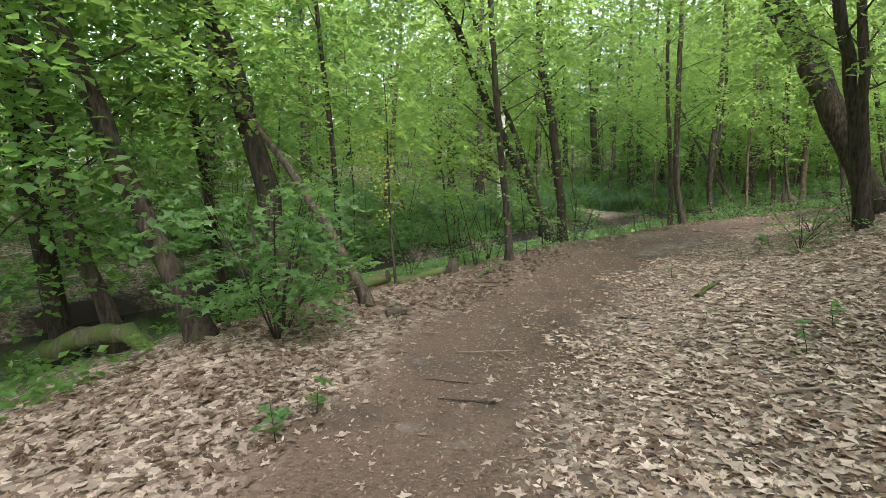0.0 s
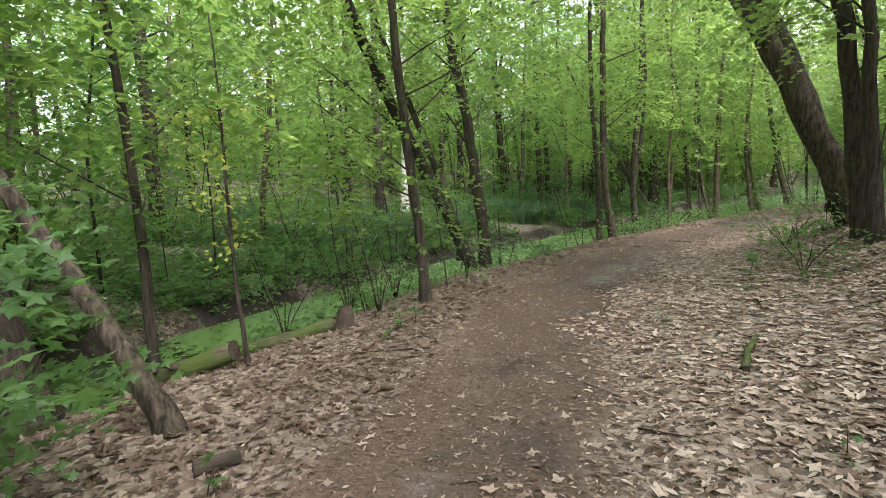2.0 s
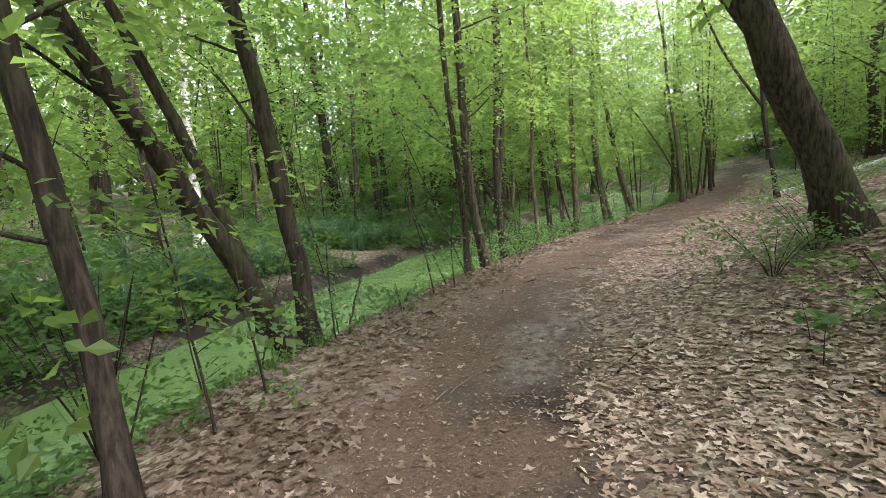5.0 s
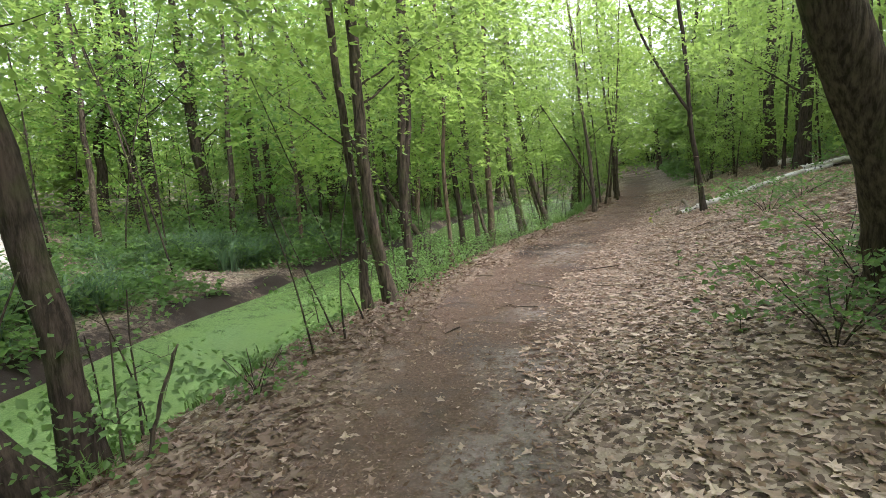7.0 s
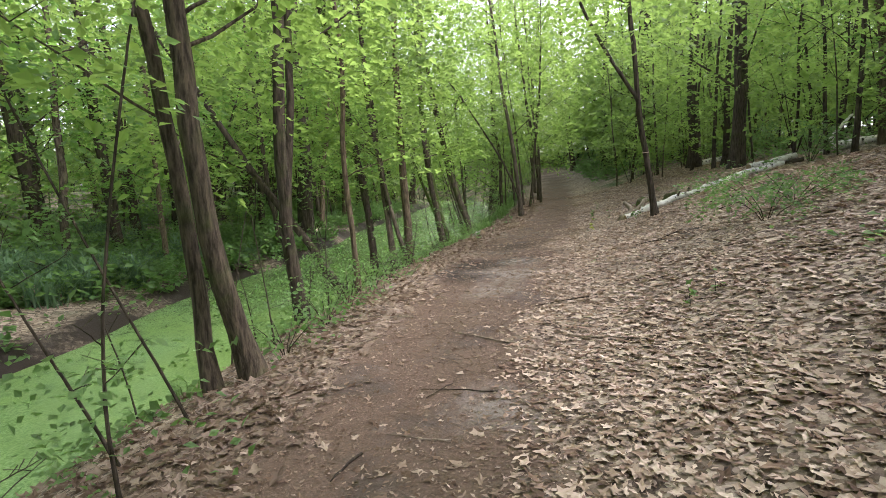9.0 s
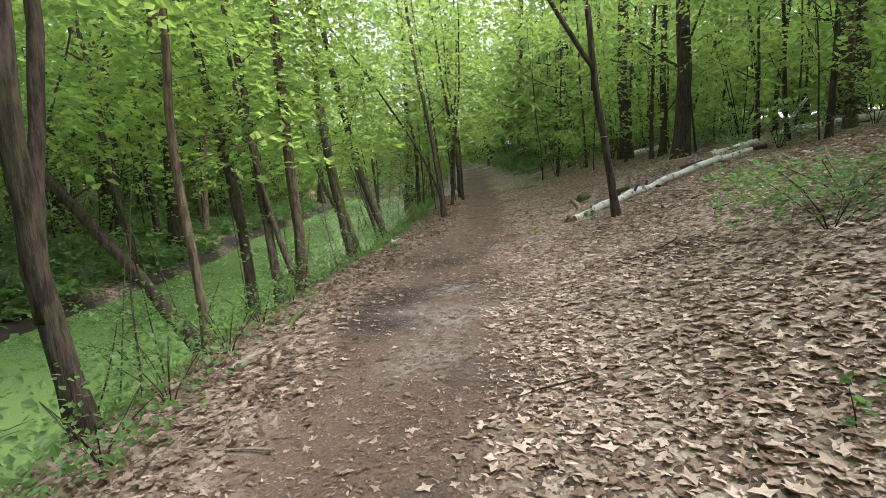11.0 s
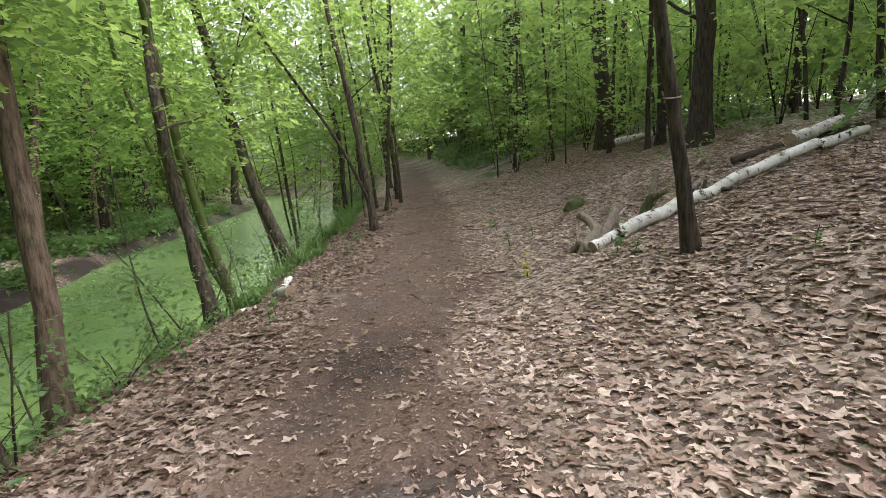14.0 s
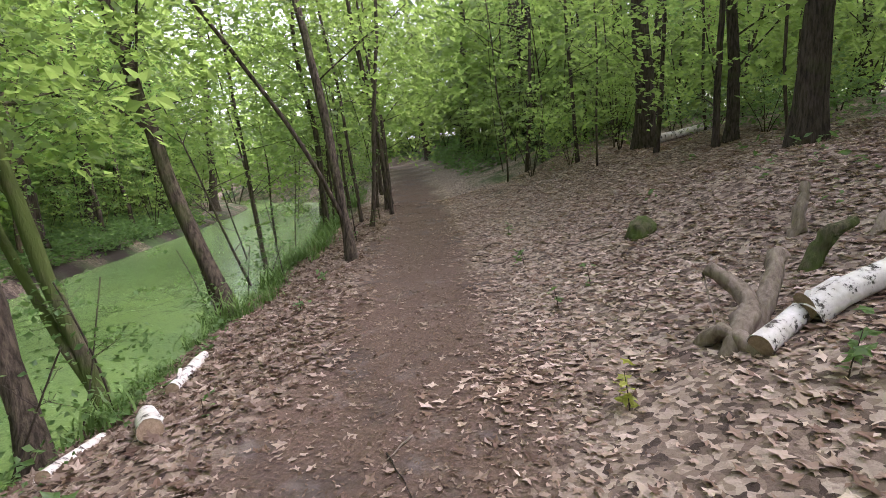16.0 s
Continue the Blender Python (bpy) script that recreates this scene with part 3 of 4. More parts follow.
tree("tree", 19.3, 22.0, (0.007, 0.43), (-0.0201, -0.0384), 0.115, 12, BARK, "leaning grey trunk with a mossy foot over the canal", 3.4, 2.5, 120, 4, **bank)
tree("tree", 20.95, 21.02, (0.10, 0.12), (0.0, 0.02), 0.082, 11, BARK, "grey trunk with a long arching side stem", 3.0, 2.4, 120, 4, twin=(0.6, (-0.35, 0.25), (-0.05, 0.02), 0.037), **bank)
tree("tree", 26.4, 25.5, (-0.072, 0.038), (0.0024, 0.0019), 0.09, 11, BARK, TREE_LABEL, 2.6, 2.4, 120, 5, **bank)
tree("tree", 24.3, 26.0, (0.1, 0.2), (-0.01, -0.01), 0.061, 10, BARK, TREE_LABEL, 2.6, 2.0, 100, 4, **bank)
tree("tree", 26.9, 23.7, (-0.19, -0.026), (0.0129, 0.02), 0.082, 11, BARK, TREE_LABEL, 2.6, 2.2, 120, 5, **bank)
tree("tree", 30.5, 26.0, (-0.03, 0.05), (0, 0), 0.057, 10, BARK, TREE_LABEL, 2.4, 2.0, 110, 5, **bank)
tree("tree", 28.8, 26.3, (-0.06, 0.05), (0, 0), 0.057, 10, BARK, TREE_LABEL, 2.4, 2.0, 110, 5, **bank)

slope = dict(group="trees on the slope")
slim = tree("tree", 16.3, 14.8, (-0.112, 0.143), (0.01, -0.0042), 0.067, 9, BARK_DARK, "slim dark forked tree standing in leaf litter", 2.9, 2.2, 110, 4, twin=(2.45, (-0.38, 0.6), (0.05, -0.06), 0.041), **slope)
h, p = axis_points((-0.112, 0.143), (0.01, -0.0042), 9, 28)
stem = [np.interp(1.35, h, c) for c in crooked(h, p, 0.067, 16.3, 14.8).T]
ring = np.linspace(0, 2 * np.pi, 13)
RIBBON = wood_material("ribbon_tape", (0.35, 0.09, 0.07), (0.5, 0.44, 0.4))
part("ribbon", np_mesh("ribbon", *tube(np.stack([stem[0] + 0.07 * np.cos(ring), stem[1] + 0.07 * np.sin(ring), stem[2] + 0.015 * np.cos(ring)], -1), np.full(13, 0.005), 6), RIBBON, True), slim, "faded red and white ribbon tied round the stem")
tree("tree", 8.15, 9.75, (-0.492, 0.215), (0.03, 0.03), 0.21, 12, BARK, "thick furrowed trunk leaning across the path", 4.5, 2.8, 120, 4, twin=(0.5, (-0.25, 0.25), (-0.03, 0.0), 0.16), **slope)
tree("tree", 6.95, 8.65, (-0.18, 0.004), (-0.016, 0.012), 0.115, 12, BARK_DARK, "dark upright trunk on the leaf-strewn slope", 2.4, 2.4, 140, 6, **slope)
tree("tree", 6.6, 8.18, (-0.083, 0.095), (-0.0048, -0.0075), 0.082, 11, BARK_DARK, "dark slim trunk on the slope", 2.4, 2.2, 130, 6, **slope)

pond = dict(group="trees by the old ditch")
tree("dead_tree", -1.02, 6.5, (-0.42, 0.05), (-0.08, 0.06), 0.075, 3.6, BARK, "bare leaning dead stem with a mossy foot", 3.0, 0.6, 3, 1, **pond)
tree("tree", -2.2, 7.1, (-0.13, 0.04), (-0.02, 0.0), 0.164, 11, BARK_DARK, "thick dark trunk beside the ditch", 2.6, 2.8, 170, 6, **pond)
tree("tree", -2.6, 5.3, (-0.33, 0.1), (-0.02, 0), 0.115, 10, BARK_DARK, "leaning dark trunk above low green shrubs", 2.6, 2.6, 150, 6, **pond)
tree("tree", -3.9, 6.0, (-0.2, 0.05), (0, 0), 0.098, 9, BARK_DARK, "dark trunk with a mossy root by the ditch", 2.0, 2.4, 130, 6, **pond)
tree("tree", -1.7, 8.3, (-0.05, 0.05), (0, 0), 0.049, 9, BARK_DARK, "thin dark stem by the ditch", 2.2, 1.8, 110, 5, **pond)
tree("sapling", -0.78, 7.95, (-0.08, 0.05), (0.01, 0), 0.022, 3.2, BARK_DARK, "thin sapling with yellowish leaves", 1.1, 0.5, 34, 4, LEAF_PALE, SPRAYS_SMALL, **pond)


for x, y, r, tall_ in ((-4.7, 3.7, 0.13, 10), (-5.6, 7.4, 0.16, 12), (-3.7, 8.7, 0.09, 10), (-5.2, 5.3, 0.07, 9)):
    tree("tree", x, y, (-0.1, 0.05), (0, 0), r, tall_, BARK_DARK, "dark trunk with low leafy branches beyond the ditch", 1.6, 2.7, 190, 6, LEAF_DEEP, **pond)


# ---- woods all round: a few kinds of tree, each repeated ----
def kinds_of_trees(rows, kinds, group):
    made = []
    for k, (r, top, low, wide, n, mat, leaf) in enumerate(rows):
        made.append(tree("tree", -30 - 6 * k, 40, RNG.normal(0, 0.06, 2), (0, 0), r, top, mat, "forest tree with layered green sprays of leaves",
                         low, wide, n, 7, leaf, kinds, group))
    return made


def shrub(name, x, y, tall, wide, sprays, leaf, label, stems=5, kinds=None, group="", size=0.8):
    thing = root(name, (x, y, ground_at(x, y)), label, "shrub", group)
    tips, away = [], []
    for k in range(stems):
        yaw = 6.28 * k / stems + RNG.uniform(0, 1)
        q = limb_points(np.zeros(3), yaw, RNG.uniform(1.2, 2.6), wide * RNG.uniform(0.4, 0.7), 6, 0.3)
        q *= np.array([1, 1, tall / max(q[-1, 2], 0.2)])
        q[0, 2] = -0.08
        part("stem", np_mesh("stem", *tube(q, np.linspace(0.004 + 0.005 * tall, 0.003, len(q)), 5), BARK_DARK, True), thing)
        for s in np.linspace(0.3, 1, max(2, sprays // stems)):
            c = np.array([np.interp(s, np.linspace(0, 1, 6), q[:, a]) for a in range(3)])
            tips.append(c + RNG.normal(0, (0.13 * wide, 0.13 * wide, 0.1 * tall)))
            away.append((np.cos(yaw), np.sin(yaw), 0))
    tips = np.array(tips)
    tips[:, 2] = np.maximum(tips[:, 2], 0.12)
    part("foliage", crown_mesh("foliage", tips, np.array(away), leaf, kinds or SPRAYS, size), thing)
    return thing


def spread(count, x0, x1, y0, y1, test, apart):
    """Random places in a field that pass the test and keep apart."""
    xs, ys = RNG.uniform(x0, x1, count * 25), RNG.uniform(y0, y1, count * 25)
    along, s, at = lie(xs, ys)
    fits = test(along, s, at[:, 2])
    out = []
    for x, y in zip(xs[fits], ys[fits]):
        if len(out) >= count:
            break
        if all((x - a) ** 2 + (y - b) ** 2 > apart**2 for a, b in out):
            out.append((x, y))
    return out


def plant_out(protos, places, sizes):
    """Stands the kinds, and copies of them, at the places."""
    for k, (x, y) in enumerate(places):
        p, size = protos[k % len(protos)], RNG.uniform(*sizes)
        m = pose(x, y, ground_at(x, y) - 0.05, 0, 0, RNG.uniform(0, 360))
        c = p if k < len(protos) else copy_thing(p, m)
        c.matrix_basis = m
        c.scale = (size, size, size)


mid = kinds_of_trees(((0.15, 12, 1.8, 3.0, 195, BARK_DARK, LEAF), (0.11, 11, 1.5, 2.6, 190, BARK, LEAF_DEEP), (0.19, 13, 2.6, 3.2, 195, BARK_DARK, LEAF),
                      (0.08, 9, 1.0, 2.2, 180, BARK_DARK, LEAF), (0.1, 10, 2.0, 2.4, 170, BARK_WARM, LEAF_DEEP)), SPRAYS_MID, "woods round the canal")
plant_out(mid, spread(92, -13, 50, -2, 54, lambda a, s, far: ((s > 7.6) & (s < 17)) | ((-s > far + 2.2) & (-s < far + 14)), 2.5), (0.8, 1.15))
far = kinds_of_trees(((0.18, 14, 1.2, 3.6, 150, BARK_DARK, LEAF), (0.13, 13, 0.8, 3.2, 150, BARK_DARK, LEAF_DEEP), (0.2, 16, 2.0, 4.0, 160, BARK, LEAF),
                      (0.12, 12, 0.5, 3.4, 150, BARK_DARK, LEAF)), SPRAYS_FAR, "far woods")
far_places = spread(150, -26, 84, -8, 84, lambda a, s, f: (s > 15) | (-s > f + 12) | ((a > 62) & ((s > 3.5) | (-s > f + 1.5))), 3.0)
far_places.sort(key=lambda q: (q[0] - 12) ** 2 + (q[1] - 15) ** 2)
plant_out(far, far_places[:80], (0.85, 1.25))


def far_wood(places):
    """The trees that close the view, trunks and crowns each as one mesh."""
    trunks, tips, away = Soup(), [], []
    for x, y in places:
        z, top, wide = ground_at(x, y), RNG.uniform(13, 18), RNG.uniform(3.4, 4.6)
        h, p = axis_points(RNG.normal(0, 0.05, 2), (0, 0), top, 10)
        trunks.add(*tube(p + [x, y, z - 0.2], np.linspace(0.22, 0.06, 10), 8, 0.04))
        n = 170
        hh, ang = RNG.uniform(0.6, top, n), RNG.uniform(0, 6.28, n)
        rho = wide * np.sqrt(RNG.uniform(0.03, 1, n)) * (0.5 + 0.5 * np.sin(np.pi * hh / top))
        out = np.stack([np.cos(ang), np.sin(ang), 0 * ang], -1)
        tips.append(out * rho[:, None] + np.stack([x + 0 * hh, y + 0 * hh, z + hh], -1))
        away.append(out)
    tagged(new("far_trunks", trunks.mesh("far_trunks", BARK_DARK, True)), "dark trunks of the distant wood", "trees", kind="stuff")
    tagged(new("far_foliage", crown_mesh("far_foliage", np.concatenate(tips), np.concatenate(away), LEAF, SPRAYS_FAR, 1.1)), "green foliage of the distant wood", "foliage", kind="stuff")


far_wood(far_places[80:])

# unseen trees added behind the start to hold back sky light
behind = [copy_thing(t, t.matrix_basis) for t in (far[0], far[2])]
plant_out(behind, spread(16, -16, 16, -16, 1, lambda a, s, f: (np.abs(s) > 2.6), 3.5), (0.85, 1.1))

bushes = [shrub("shrub", -60 - 3 * k, 60, t, w, n, l, "leafy green undergrowth shrub", 4, SPRAYS_MID, "shrubs in the woods", 0.7)
          for k, (t, w, n, l) in enumerate(((1.6, 1.4, 48, LEAF), (1.1, 1.3, 40, LEAF_HERB), (2.3, 1.7, 60, LEAF), (0.7, 1.1, 36, LEAF_HERB), (3.0, 1.8, 66, LEAF)))]
plant_out([copy_thing(t, t.matrix_basis) for t in (mid[3], mid[1], mid[0])], spread(26, 20, 60, 10, 56, lambda a, s, f: (a > 47) & (a < 72) & (((s > 4.2) & (s < 10)) | ((-s > f + 0.8) & (-s < f + 6))), 2.0), (0.6, 0.95))
plant_out(bushes, spread(115, -16, 44, -6, 46, lambda a, s, f: ((s > 6.6) & (s < 14)) | ((-s > f + 1.6) & (-s < f + 11)), 1.1), (0.7, 1.2))
wall = [copy_thing(b, b.matrix_basis) for b in (bushes[0], bushes[2], bushes[4], bushes[1])]
plant_out(wall, spread(70, 20, 60, 12, 56, lambda a, s, f: (a > 47) & (a < 72) & (((s > 3.0) & (s < 9)) | ((-s > f + 0.4) & (-s < f + 4)) | ((a > 53) & (s < -1.7) & (s > -3.6))), 0.8), (0.6, 1.1))
brakes = [shrub("shrub", -60 - 3 * k, 70, t, w, n, l, "dense green thicket in the woods", 4, SPRAYS_FAR, "thickets in the far woods", 0.8)
          for k, (t, w, n, l) in enumerate(((2.6, 2.4, 60, LEAF), (3.4, 2.6, 72, LEAF)))]
plant_out(brakes, spread(110, -20, 74, -4, 76, lambda a, s, f: ((s > 11) & (s < 32)) | ((-s > f + 9) & (-s < f + 28)) | ((a > 60) & (((s > 3) & (s < 20)) | (-s > f + 1))), 1.8), (0.8, 1.3))

# a belt of thickets that closes the view
for k, deg in enumerate(range(-18, 118, 3)):
    far_off = 50 + 6 * (k % 3)
    x, y = 12 + far_off * math.cos(radians(deg)), 15 + far_off * math.sin(radians(deg))
    c = copy_thing(brakes[k % 2], pose(x, y, ground_at(x, y) - 0.2, 0, 0, 71 * k))
    c.scale = (2.2, 2.2, 2.0)

# single trees that stand out
tree("birch_tree", 2.7, 23.5, (0.02, 0.0), (0, 0), 0.15, 13, BIRCH, "white-barked birch on the far bank", 4, 2.4, 160, 5, LEAF, SPRAYS_MID)
for x, y, r in ((8.4, 28.2, 0.2), (7.0, 29.4, 0.16), (5.4, 30.0, 0.18), (12.6, 29.6, 0.14)):
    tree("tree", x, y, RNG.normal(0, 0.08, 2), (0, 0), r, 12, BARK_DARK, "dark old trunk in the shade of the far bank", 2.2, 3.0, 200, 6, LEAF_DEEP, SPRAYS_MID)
for x, y, r in ((22.9, 14.55, 0.2), (23.8, 10.9, 0.34), (27.2, 16.9, 0.22)):
    tree("tree", x, y, (-0.03, 0.02), (0, 0), r, 15, BARK_DARK, "massive old grey-brown trunk among young trees", 3.0, 3.4, 200, 6, LEAF, SPRAYS_MID)
for x, y, r in ((19.6, 11.6, 0.06), (21.0, 12.2, 0.05), (24.6, 15.6, 0.06), (17.2, 9.4, 0.06), (14.6, 8.6, 0.05), (25.8, 16.6, 0.05), (28.2, 18.6, 0.05), (11.2, 6.6, 0.06), (30.6, 20.6, 0.06)):
    tree("tree", x, y, RNG.normal(0, 0.05, 2), (0, 0), r, 8, BARK_DARK, "slim young tree with low leafy branches", 0.7, 1.9, 120, 6, LEAF, SPRAYS_MID, "young trees up the slope")

for x, y, r in ((24.2, 22.6, 0.05), (25.0, 23.4, 0.045), (26.2, 23.2, 0.05), (27.4, 24.4, 0.06), (28.0, 24.2, 0.045), (29.4, 25.2, 0.055), (31.4, 26.6, 0.05), (33.0, 27.6, 0.06), (34.6, 28.6, 0.05)):
    tree("tree", x, y, RNG.normal(0, 0.08, 2), RNG.normal(0, 0.008, 2), r, 10, BARK, "thin young tree at the grassy edge of the path", 2.0, 2.0, 90, 4, LEAF, SPRAYS_MID, "young trees at the bend")
over = [copy_thing(t, t.matrix_basis) for t in (mid[0], mid[1], mid[4])]
plant_out(over, spread(20, 6, 50, 18, 56, lambda a, s, f: (a > 36) & (a < 70) & (-s > f + 0.5) & (-s < f + 5), 2.0), (0.75, 1.0))

tall = [copy_thing(t, t.matrix_basis) for t in (far[0], far[1], far[2], far[3])]
plant_out(tall, spread(11, 20, 84, 8, 80, lambda a, s, f: (a > 50) & (a < 84) & (((s > 7.0) & (s < 16)) | ((-s > f + 1.0) & (-s < f + 12))), 2.6), (1.25, 1.6))
for k, (x, y) in enumerate(((43, 27.3), (40, 24.2), (46.5, 29), (37, 33.5), (42, 36.5), (49.5, 33), (36, 21.8))):
    c = copy_thing(far[(0, 2)[k % 2]], pose(x, y, ground_at(x, y) - 0.1, 0, 0, 57 * k))
    c.scale = (1.2, 1.2, 1.35)
canopy = [copy_thing(t, t.matrix_basis) for t in (mid[0], mid[2], mid[4])]
plant_out(canopy, spread(14, -2, 46, 14, 52, lambda a, s, f: (a > 40) & (a < 66) & (-s > f + 0.8) & (-s < f + 8), 2.2), (1.15, 1.5))

# slim stems and saplings that fill the woods between the larger trunks
def thicket(name, label, places, tall, material):
    """Many thin leaning stems with twigs as one mesh; gives back where leaves may hang."""
    soup, tips = Soup(), []
    for x, y in places:
        top, r = RNG.uniform(*tall), RNG.uniform(0.014, 0.045)
        h, p = axis_points(RNG.normal(0, 0.11, 2), RNG.normal(0, 0.012, 2), top, 14)
        p = crooked(h, p, 2.2 * r, x, y) + [x, y, ground_at(x, y) - 0.05]
        soup.add(*tube(p, np.linspace(r, 0.3 * r, 14), 6))
        for _ in range(7):
            k = RNG.integers(3, 13)
            w = limb_points(p[k], RNG.uniform(0, 6.28), RNG.uniform(0.2, 1.0), RNG.uniform(0.4, 1.3), 5)
            soup.add(*tube(w, np.linspace(0.4 * r, 0.003, 5), 4))
            tips += [w[2], w[4]]
    tagged(new(name, soup.mesh(name, material, True)), label, "stems", kind="stuff")
    return np.array(tips)


for label, fits, count, tall_, mat, leaf in (
        ("thin dark stems and saplings beyond the canal", lambda a, s, f: (-s > f + 1.2) & (-s < f + 14), 110, (3, 9), BARK_DARK, LEAF),
        ("thin young stems in the wood up the slope", lambda a, s, f: (s > 6.0) & (s < 17), 90, (3, 9), BARK_DARK, LEAF),
        ("thin grey stems crowding round the bend", lambda a, s, f: (a > 44) & (a < 72) & (((s > 2.8) & (s < 8)) | ((s < -2.2) & (-s < f - 4.5))), 46, (4, 9), BARK, LEAF)):
    tips = thicket("thin_stems", label, spread(count, -14, 54, -2, 56, fits, 0.9), tall_, mat)
    tips = tips[RNG.uniform(0, 1, len(tips)) < 0.6]
    tagged(new("stem_leaves", crown_mesh("stem_leaves", tips, RNG.normal(0, 1, tips.shape), leaf, SPRAYS, 0.85)), "loose green leaf sprays on thin stems in the wood", "foliage", kind="stuff")

left_wood = [copy_thing(t, t.matrix_basis) for t in (mid[1], mid[3])]
plant_out(left_wood, spread(9, -18, -3, 9, 26, lambda a, s, f: -s > f + 1.5, 2.2), (0.8, 1.05))

# thin saplings along the bank
for x, y, lx, ly, top, n in ((6.32, 14.79, -0.28, 0.2, 3.4, 12), (5.81, 14.64, -0.3, 0.25, 1.7, 8), (5.19, 13.93, -0.12, 0.1, 1.5, 7), (5.63, 14.04, -0.05, 0.1, 2.6, 9),
                             (3.6, 14.0, 0.05, 0.1, 1.3, 4), (1.84, 13.1, -0.2, 0.1, 1.9, 8), (14.61, 19.67, -0.2, 0.2, 2.0, 8), (2.2, 11.4, -0.1, 0.1, 2.2, 14),
                             (1.75, 10.9, -0.08, 0.05, 2.0, 14), (0.6, 10.4, -0.15, 0.1, 2.4, 16), (0.2, 10.2, -0.2, 0.05, 1.8, 14), (8.0, 16.4, 0.0, 0.1, 1.6, 10),
                             (9.4, 17.2, 0.1, 0.1, 1.8, 10), (11.6, 18.6, 0.1, 0.1, 1.5, 12), (23.5, 22.9, 0, 0.1, 2.8, 14), (22.6, 22.0, 0, 0.1, 3.4, 14), (25.2, 23.0, 0, 0.1, 4.0, 16)):
    tree("sapling", x, y, (lx, ly), (0.06 * np.sin(7 * x), 0.05 * np.cos(5 * x)), 0.010, top, BARK_DARK, "thin sapling with a few leaves on the bank", 0.35, 0.45, n, 3, LEAF_HERB, SPRAYS_SMALL, "saplings on the bank")

# ---- fallen leaves ----
LOBED = [lobed(9, c) for c in (0.08, -0.12, 0.22)]
SHARD = (np.array([[0, 0, 0], [0.4, 0.2, 0.06], [1, 0.05, 0], [0.5, -0.22, 0.03]]), np.array([[0, 2, 1], [0, 3, 2]]))


def strew(count, lo, hi, s0, s1, dense):
    """Places on the ground between two distances along and across the path."""
    al, s = RNG.uniform(lo, hi, count), s0 + (s1 - s0) * RNG.uniform(0, 1, count)
    x, y = np.interp(al, ALONG, CURVE[:, 0]), np.interp(al, ALONG, CURVE[:, 1])
    tx, ty = np.interp(al, ALONG, TANGENT[:, 0]), np.interp(al, ALONG, TANGENT[:, 1])
    x, y = x + s * ty, y - s * tx
    keep = RNG.uniform(0, 1, count) < dense(x, y, s)
    x, y = x[keep], y[keep]
    return np.stack([x, y, height(x, y)], -1)


def litter(name, label, where, shapes, size, lift, tilt, material=None):
    soup = Soup()
    pick = RNG.integers(0, len(shapes), len(where))
    for k, shape in enumerate(shapes):
        m = pick == k
        p = where[m] + np.stack([np.zeros(m.sum()), np.zeros(m.sum()), RNG.uniform(0.004, lift, m.sum())], -1)
        soup.add(*scatter(shape, p, turns(m.sum(), tilt), RNG.uniform(size[0], size[1], m.sum())))
    return tagged(new(name, soup.mesh(name, material or LITTER)), label, "leaf litter", kind="stuff")


def patchy(x, y, s):
    return np.clip(0.9 + 0.5 * waves(x, y, 0.5, 33), 0.4, 1)


def on_slope(x, y, s):
    return patchy(x, y, s) * np.clip((s - 0.5 + 0.45 * waves(x, y, 0.35, 37)) / 0.9, 0, 1)


START, END = 15.0, 50.0
litter("leaf_litter", "pale dry lobed leaves strewn over the slope", strew(88000, START, 54.0, 0.1, 6.8, on_slope), LOBED, (0.042, 0.112), 0.015, 0.13)
litter("leaf_litter", "dry brown leaves on the canal bank", strew(23000, START, END, -3.2, -0.7, lambda x, y, s: patchy(x, y, s) * np.clip((-s - 0.7) / 0.5, 0.1, 1)), LOBED, (0.05, 0.115), 0.03, 0.3, LITTER_BROWN)
litter("leaf_litter", "dull pale leaves along the edge above the canal", strew(11500, 33, 54, -2.9, -0.55, lambda x, y, s: patchy(x, y, s) * np.clip((-s - 0.5) / 0.6, 0.05, 1)), LOBED, (0.045, 0.11), 0.02, 0.2, LITTER_DULL)
litter("leaf_scraps", "small leaf scraps and twigs trodden into the path", strew(60000, START, END, -2.0, 1.3, patchy), [SHARD], (0.012, 0.05), 0.01, 0.25, LITTER_BROWN)
litter("leaf_scraps", "crumbled pale leaf bits between the whole leaves", strew(60000, START, 50, 0.5, 6.0, patchy), [SHARD], (0.02, 0.07), 0.014, 0.2)
litter("leaf_scraps", "pale broken bits of leaf on the path and slope", strew(42000, START, END, -1.5, 4.5, patchy), [SHARD], (0.012, 0.045), 0.016, 0.3, LITTER_DULL)
litter("leaf_litter", "scattered single leaves on the path", strew(8200, START, 54.0, -1.4, 1.1, lambda x, y, s: patchy(x, y, s) * np.clip(0.2 + 0.7 * np.abs(s + 0.15), 0, 1)), LOBED, (0.035, 0.095), 0.01, 0.16, LITTER_DULL)


for x, y, _ in strew(26, 23, 47, -3.3, -2.3, lambda x, y, s: 1 + 0 * x):
    tree("sapling", x, y, RNG.normal(0, 0.2, 2), RNG.normal(0, 0.06, 2), 0.008, RNG.uniform(0.7, 1.9), BARK_DARK, "thin sapling with a few leaves on the bank", 0.3, 0.4, 9, 3, LEAF_HERB, SPRAYS_SMALL, "saplings on the bank")

